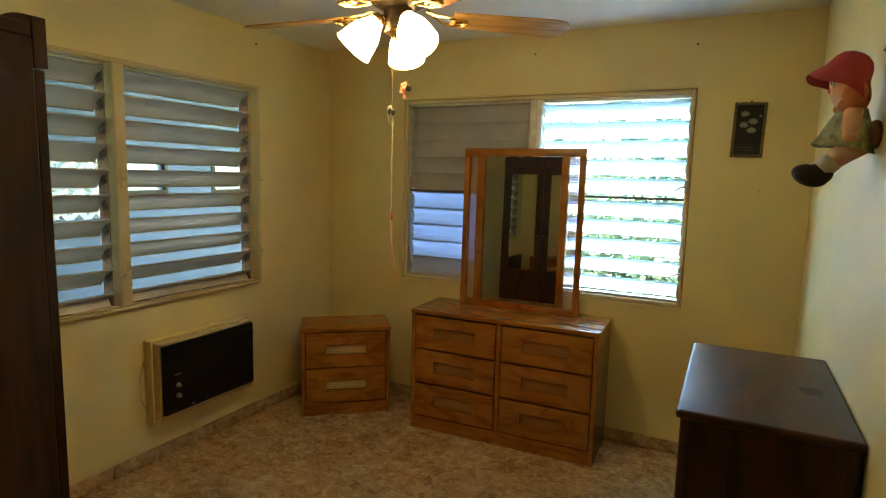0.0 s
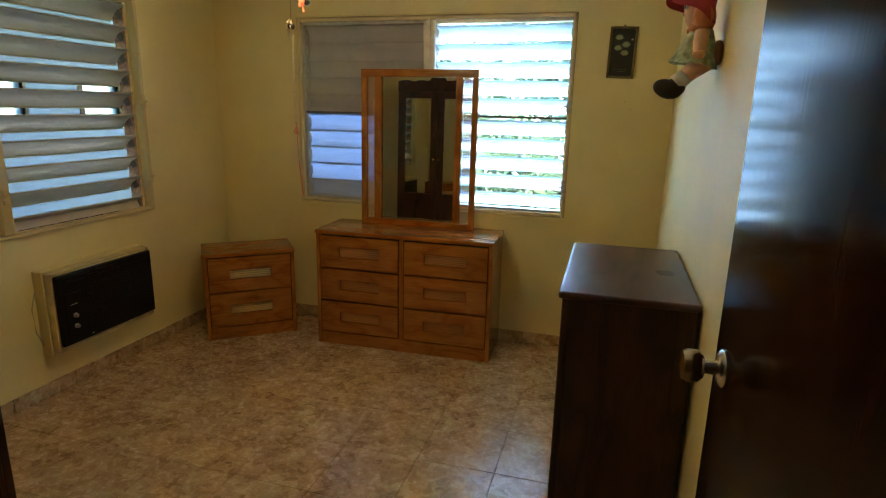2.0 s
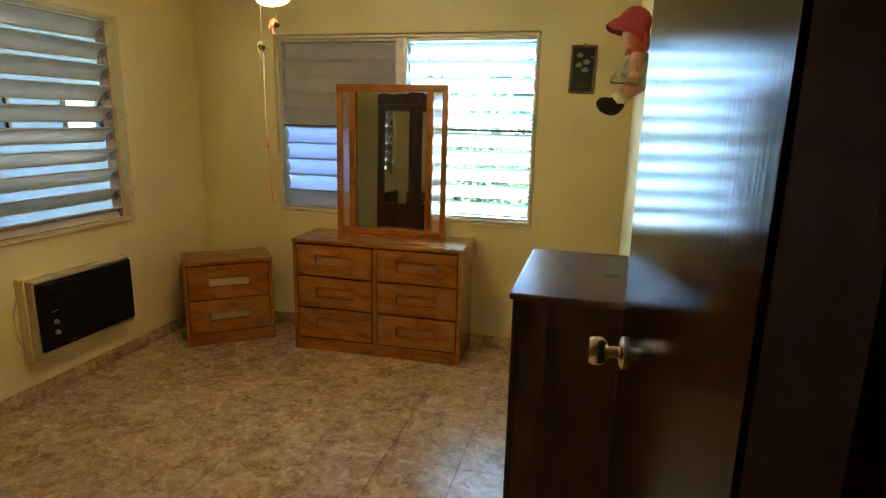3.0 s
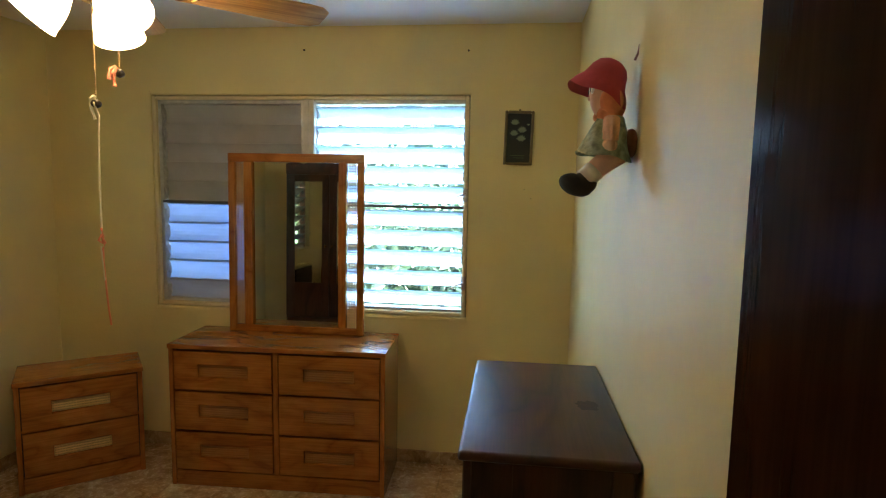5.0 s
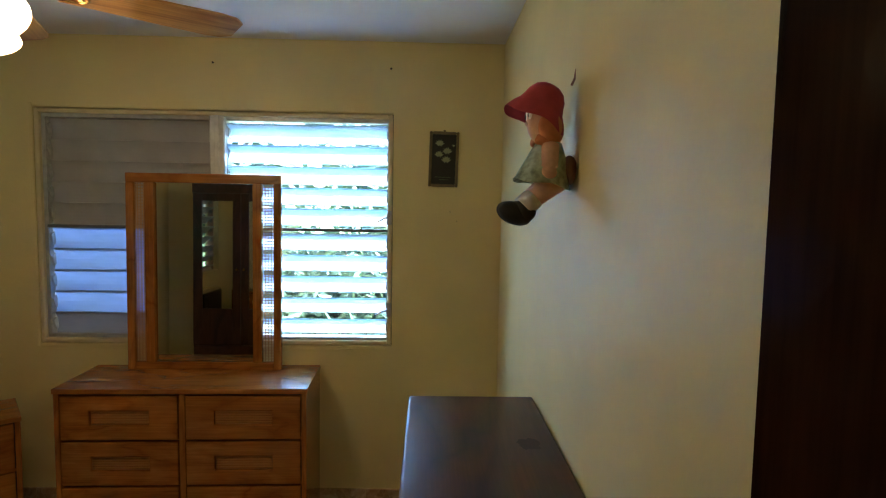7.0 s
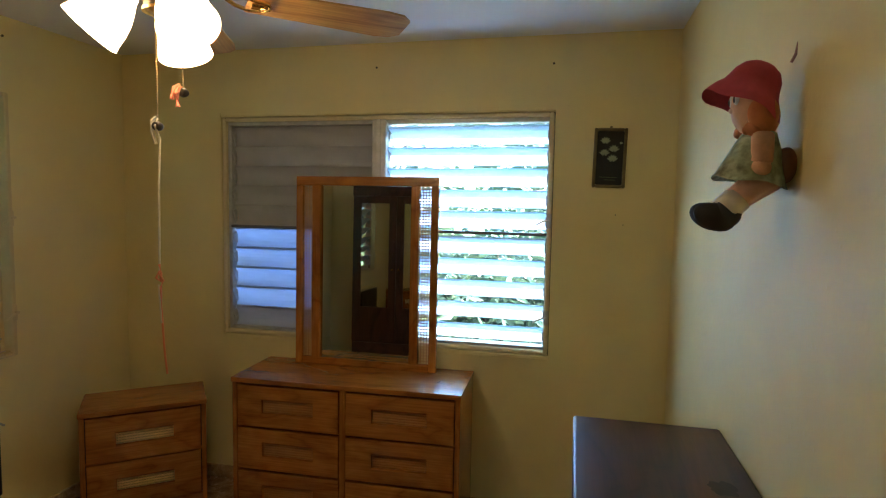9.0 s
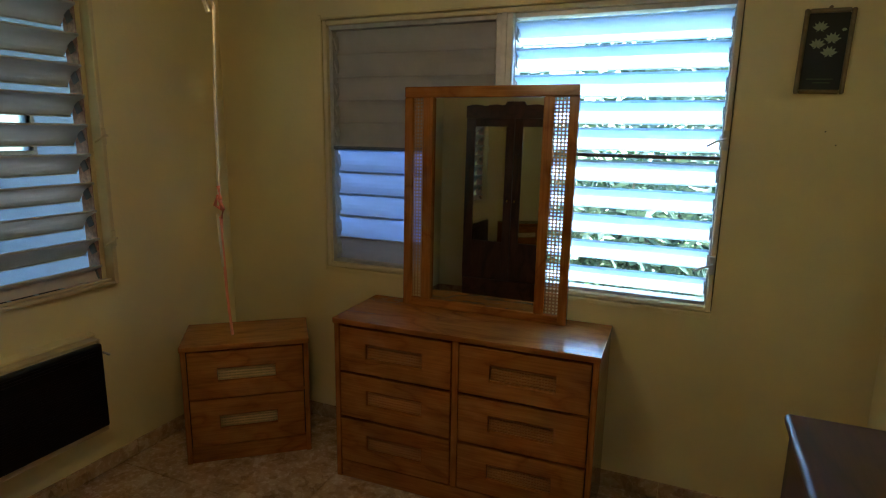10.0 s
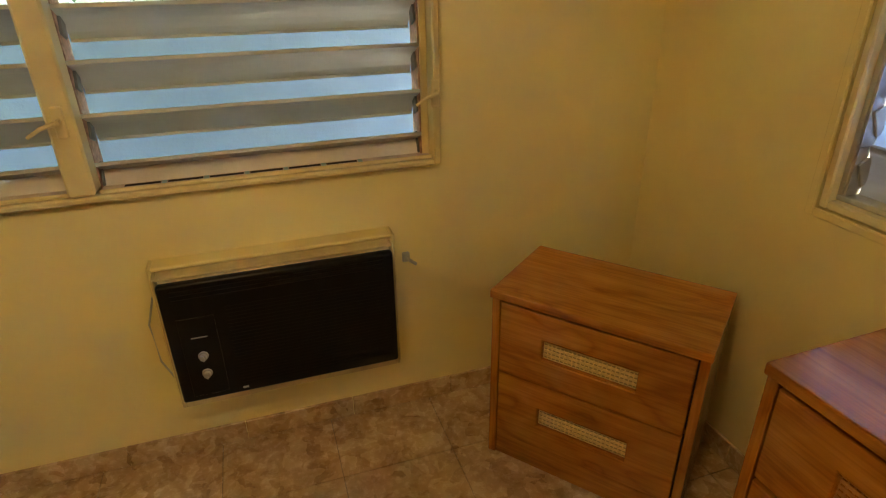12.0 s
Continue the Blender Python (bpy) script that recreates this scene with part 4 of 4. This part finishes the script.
    ob = new("doll", to_mesh("doll", bm, DOLL_MATS))
    return tagged(ob, "cloth doll in rose hat and pastel dress hung on wall", "doll")


doll()


def nail(m, label="rusty old nail stub in the plaster wall"):
    ob = new("nail", to_mesh("nail", join(lathe([(0.0, -0.02), (0.0018, -0.018), (0.0018, 0.004)], 8), lathe([(0.0055, 0.003), (0.005, 0.0065), (0.0, 0.008)], 10)), M_BRONZE))
    ob.matrix_basis = m
    return tagged(ob, label, "nail", "old nails in the walls")


first = nail(pose(-0.866, YN - 0.004, 2.2, 90))
for m in (pose(-0.008, YN - 0.004, 2.19, 90), pose(XW + 0.004, 2.856, 2.231, 0, 90), pose(0.29, YN - 0.004, 1.5, 90), pose(0.325, YN - 0.004, 1.455, 90), pose(XE - 0.004, 2.55, 1.78, 0, -90), pose(XE - 0.004, 1.76, 1.98, 0, -90)):
    copy_thing(first, m @ Matrix.Scale(0.45 if 1.4 < m.translation.z < 1.9 else 1.0, 4))

hook = new("cord_clip", to_mesh("cord_clip", join(tube([(XW, 2.745, 0.545), (XW + 0.03, 2.75, 0.545), (XW + 0.034, 2.77, 0.53)], 0.005), boxes(((XW, 2.735, 0.53), (XW + 0.012, 2.757, 0.56)), bevel=0.003)), M_KNOB))
tagged(hook, "small metal hook screwed beside the air conditioner", "hook")

# ---- outside, north: garden ----
M_GRASS = paint("grass", (0.09, 0.15, 0.03), 0.9, 0.6, 0.5, 1.5, 40, 0.02)
M_LEAF = plain("leaf_green", (0.085, 0.14, 0.085), 0.4, 0, 0.4, 3)
M_LEAF2 = plain("yellow_leaf_green", (0.11, 0.17, 0.1), 0.4, 0, 0.4, 3)
M_BARK = paint("grey_bark", (0.2, 0.17, 0.14), 0.9, 0.8, 0.3, 6, 30, 0.02)
structure("ground", boxes(((-600, -600, -0.5), (600, 900, -0.35))), M_GRASS, "uneven green grass garden ground")


# added reflector: pale slab that throws sun up through the slats onto the ceiling
structure("bounce_pavement", boxes(((-2.4, YN + TH + 0.001, -0.349), (5.0, YN + TH + 2.3, -0.27)), bevel=0.01), paint("pale_concrete", (0.62, 0.61, 0.58), 0.9, 0.5, 0.12, 2, 30), "pale concrete slab added to bounce sunlight in through the window")


def leaf_mass(n, sx, sy, sz, size, seed, clumps=26):
    rnd = random.Random(seed)
    verts, faces = [], []
    centres = [(rnd.gauss(0, 0.5) * sx, rnd.gauss(0, 0.5) * sy, rnd.gauss(0, 0.45) * sz, rnd.uniform(0.16, 0.36)) for _ in range(clumps)]
    for _ in range(n):
        cx, cy, cz, cr = rnd.choice(centres)
        p = Vector((cx, cy, cz)) + Vector((rnd.gauss(0, 1), rnd.gauss(0, 1), rnd.gauss(0, 0.8))) * cr
        q = Euler((rnd.uniform(-1.1, 1.1), rnd.uniform(-1.1, 1.1), rnd.uniform(0, 6.28))).to_matrix()
        s = size * rnd.uniform(0.6, 1.3)
        i = len(verts)
        for u, v, w in ((0, -1, 0), (0.42, -0.2, 0.1), (0.0, 1, -0.06), (-0.42, -0.2, 0.1)):
            verts.append(p + q @ Vector((u * s, v * s, w * s)))
        faces.append((i, i + 1, i + 2, i + 3))
    me = bpy.data.meshes.new("leaves")
    me.from_pydata(verts, [], faces)
    return me


def tree(name, x, y, h, spread, seed, mat, label, category):
    rnd = random.Random(seed)
    tr = thing(name, pose(x, y, -0.35), label, category, "garden plants beyond the window")
    bms = [tube([(0, 0, 0), (0.05, 0.03, h * 0.3), (-0.04, 0.0, h * 0.6), (0.02, 0, h * 0.85)], 0.09 * h / 3, 10, 0.03)]
    for k in range(6):
        a, z = k * 1.05 + rnd.random(), h * rnd.uniform(0.25, 0.65)
        bms.append(tube([(0, 0, z), (0.4 * spread * math.cos(a), 0.4 * spread * math.sin(a), z + 0.3), (0.85 * spread * math.cos(a), 0.85 * spread * math.sin(a), z + 0.75)], 0.035 * h / 3, 7, 0.008))
    part("trunk", join(*bms), M_BARK, tr, "", True)
    me = leaf_mass(5200, spread * 1.1, spread, h * 0.45, 0.06 if h < 3 else 0.1, seed, 34)
    me.materials.append(mat)
    cr = new("crown", me)
    cr.parent = tr
    cr.matrix_basis = pose(0, 0, h * 0.66)
    return tr


tree("shrub", -2.2, 6.4, 2.0, 1.0, 11, M_LEAF2, "leafy green garden shrub in bright sun", "shrub")
tree("shrub", -0.6, 6.0, 1.6, 0.9, 12, M_LEAF, "leafy green garden shrub in bright sun", "shrub")
tree("shrub", 0.9, 6.6, 2.2, 1.1, 13, M_LEAF2, "leafy green garden shrub in bright sun", "shrub")
tree("tree", -3.4, 9.0, 4.2, 1.7, 14, M_LEAF, "tall leafy garden tree with grey trunk", "tree")
tree("tree", 0.2, 9.5, 4.6, 1.9, 15, M_LEAF2, "tall leafy garden tree with grey trunk", "tree")
tree("tree", 3.2, 8.6, 4.0, 1.7, 16, M_LEAF, "tall leafy garden tree with grey trunk", "tree")
tree("tree", -8.5, 4.2, 4.2, 1.8, 17, M_LEAF2, "tall leafy garden tree beyond the porch", "tree")
tree("tree", -8.0, 1.2, 3.8, 1.8, 18, M_LEAF, "tall leafy garden tree beyond the porch", "tree")

# ---- outside, west: covered porch ----
M_TEAL = paint("pale_blue_wall", (0.115, 0.155, 0.215), 0.7, 0.4, 0.06, 3, 50)
M_BLOCK = paint("white_breeze_block", (0.66, 0.66, 0.66), 0.8, 0.4, 0.06, 6, 60)
M_TERRA = paint("terracotta_paint", (0.62, 0.5, 0.42), 0.8, 0.4, 0.25, 14, 60)
M_UPSTAND = paint("pale_pinkish_paint", (0.62, 0.55, 0.47), 0.7, 0.3, 0.1, 10, 60)
M_TICK = plain("pale_blue_paint", (0.3, 0.45, 0.48), 0.6)
M_PANE, _n, _l, _b = material("blue_tinted_pane")
_b.inputs["Base Color"].default_value, _b.inputs["Roughness"].default_value, _b.inputs["Transmission Weight"].default_value = (0.75, 0.85, 1.0, 1), 0.35, 1.0
PX = -4.6
structure("porch_floor", boxes(((PX - 0.12, -3.0, -0.349), (XW - TH - 0.001, 7.0, -0.14))), paint("worn_concrete", (0.27, 0.26, 0.25), 0.9, 0.5, 0.15, 2, 30), "grey concrete porch floor")
# unseen roof, added to keep sun and sky off the porch wall
structure("porch_shade_roof", boxes(((PX - 0.7, -3.2, 2.5), (XW - TH - 0.001, 7.4, 2.6))), M_CEIL, "unseen white roof slab added to shade the porch")
LZ0, LZ1, LY0, LY1 = 1.06, 1.68, -0.4, 3.4
PA, PB, PZ0, PZ1 = (3.5, 3.96), (4.55, 4.97), 1.3, 1.6
porch_wall = tagged(new("wall_porch"), "pale blue painted porch wall", kind="structure")
for box in (((PX - 0.12, -3.0, -0.14), (PX, 7.0, LZ0)), ((PX - 0.12, -3.0, LZ1), (PX, 7.0, 2.5)), ((PX - 0.12, -3.0, LZ0), (PX, LY0, LZ1)),
          ((PX - 0.12, LY1, LZ0), (PX, PA[0], LZ1)), ((PX - 0.12, PA[1], LZ0), (PX, PB[0], LZ1)), ((PX - 0.12, PB[1], LZ0), (PX, 7.0, LZ1)),
          ((PX - 0.12, PA[0], LZ0), (PX, PA[1], PZ0)), ((PX - 0.12, PA[0], PZ1), (PX, PA[1], LZ1)), ((PX - 0.12, PB[0], LZ0), (PX, PB[1], PZ0)), ((PX - 0.12, PB[0], PZ1), (PX, PB[1], LZ1))):
    part("wall_section", boxes(box), M_TEAL, porch_wall)
lat = tagged(new("breeze_block_screen"), "white breeze block screen with diamond openings", kind="structure")
bar_me = None
pitch = 0.145
rows = 4
ph = (LZ1 - LZ0) / rows
half = math.hypot(pitch, ph) / 2
for i in range(int((LY1 - LY0) / pitch)):
    for j in range(rows):
        for sgn in (-1, 1):
            if bar_me is None:
                bar_me = to_mesh("lattice_bar", boxes(((-0.04, -half, -0.021), (0.04, half, 0.021))), M_BLOCK)
            ob = new("lattice_bar", bar_me)
            ob.parent = lat
            ob.matrix_basis = pose(PX - 0.06 + sgn * 0.0005, LY0 + (i + 0.5) * pitch, LZ0 + (j + 0.5) * ph, sgn * math.degrees(math.atan2(ph, pitch)))
for k, (a, b) in enumerate((PA, PB)):
    win = tagged(new("window_%d" % (3 + k)), "small blue tinted window in the porch wall", kind="structure")
    part("window_frame", boxes(((PX - 0.05, a - 0.05, PZ0 - 0.03), (PX + 0.012, a, PZ1 + 0.03)), ((PX - 0.05, b, PZ0 - 0.03), (PX + 0.012, b + 0.025, PZ1 + 0.03)),
         ((PX - 0.05, a, PZ1), (PX + 0.012, b, PZ1 + 0.03)), ((PX - 0.05, a, PZ0 - 0.03), (PX + 0.012, b, PZ0))), M_BRONZE, win)
    part("pane", boxes(((PX - 0.03, a, PZ0), (PX - 0.026, b, PZ1))), M_PANE, win)
structure("sill_west", boxes(((XW - TH - 0.03, WY0, WZ0 - 0.05), (XW - 0.098, WY1, WZ0 + 0.012)), bevel=0.004), M_TERRA, "terracotta painted outer window sill")
for x0, x1 in ((0.026, 0.853), (0.916, WY1 - WY0 - 0.026)):
    part("frame_lip", boxes(((x0, -0.026, 0.0205), (x1, -0.0205, 0.03)), bevel=0.002), M_CASING, wwest)
    strip = part("sill_strip", boxes(((x0, -0.02, 0.0205), (x1, 0.083, 0.0245)), bevel=0.001), M_TERRA, wwest, "terracotta painted sill strip")
    part("sill_upstand", prism([(0.022, 0.0247), (0.03, 0.0247), (0.05, 0.064), (0.042, 0.064)], x0, x1, 0), M_UPSTAND, wwest, "pale pinkish sill board under the slats")
    for k in range(6):
        xa = x0 + 0.05 + k * 0.098
        part("slot", boxes(((xa, 0.0, 0.0246), (xa + 0.082, 0.014, 0.0256))), M_SLOT, strip)
        part("tick", boxes(((xa + 0.084, -0.004, 0.0246), (xa + 0.096, 0.016, 0.0262))), M_TICK, strip, "pale blue paint tick")

# ---- floor tiles and skirting ----
G = 0.001
TS = 0.332
tile_meshes = {}


def tile_piece(x0, x1, y0, y1):
    w, d = round(x1 - x0, 4), round(y1 - y0, 4)
    if w < 0.02 or d < 0.02:
        return
    key = (w, d)
    if key not in tile_meshes:
        tile_meshes[key] = to_mesh("tile", boxes(((-w / 2 + G, -d / 2 + G, -0.0058), (w / 2 - G, d / 2 - G, 0.0)), bevel=0.0012), M_TILE)
    ob = new("tile", tile_meshes[key])
    ob.parent = floor
    ob.matrix_basis = pose((x0 + x1) / 2, (y0 + y1) / 2, random.uniform(-0.0004, 0.0), random.uniform(-0.05, 0.05), random.uniform(-0.05, 0.05))


xs = [v for v in (-0.10 + TS * k for k in range(-8, 4))]
ys = [v for v in (2.14 + TS * k for k in range(-12, 6))]
for a, b in zip(xs, xs[1:]):
    for c, d in zip(ys, ys[1:]):
        if d <= YS - TH - 0.05 and (b < DX0 - 0.5 or a > XE + 0.35):
            continue
        tile_piece(max(a, XW), min(b, XE if c > 0.1 else XE + 0.35), max(c, -1.6), min(d, YN))
skirt_meshes = {}
skirting = tagged(new("baseboard"), "skirting of cut mottled floor tile", kind="structure")


def skirt(x0, y0, x1, y1):
    n = Vector((x1 - x0, y1 - y0, 0))
    length, ang = n.length, math.degrees(math.atan2(n.y, n.x))
    pos = 0.0
    while pos < length - 0.01:
        w = round(min(TS, length - pos), 4)
        if w not in skirt_meshes:
            skirt_meshes[w] = to_mesh("skirting_tile", boxes(((0.001, 0.0, 0.003), (w - 0.001, 0.009, 0.072)), bevel=0.0015), M_TILE)
        ob = new("skirting_tile", skirt_meshes[w])
        ob.parent = skirting
        ob.matrix_basis = pose(x0 + n.x / length * pos, y0 + n.y / length * pos, 0, 0, 0, ang)
        pos += TS


skirt(XW, YN - 0.0005, XW, YS)
skirt(XE - 0.0005, YN, XW + 0.0095, YN)
skirt(XE, YS, XE, YN - 0.0095)
skirt(XW + 0.0095, YS, DX0 - 0.03, YS)
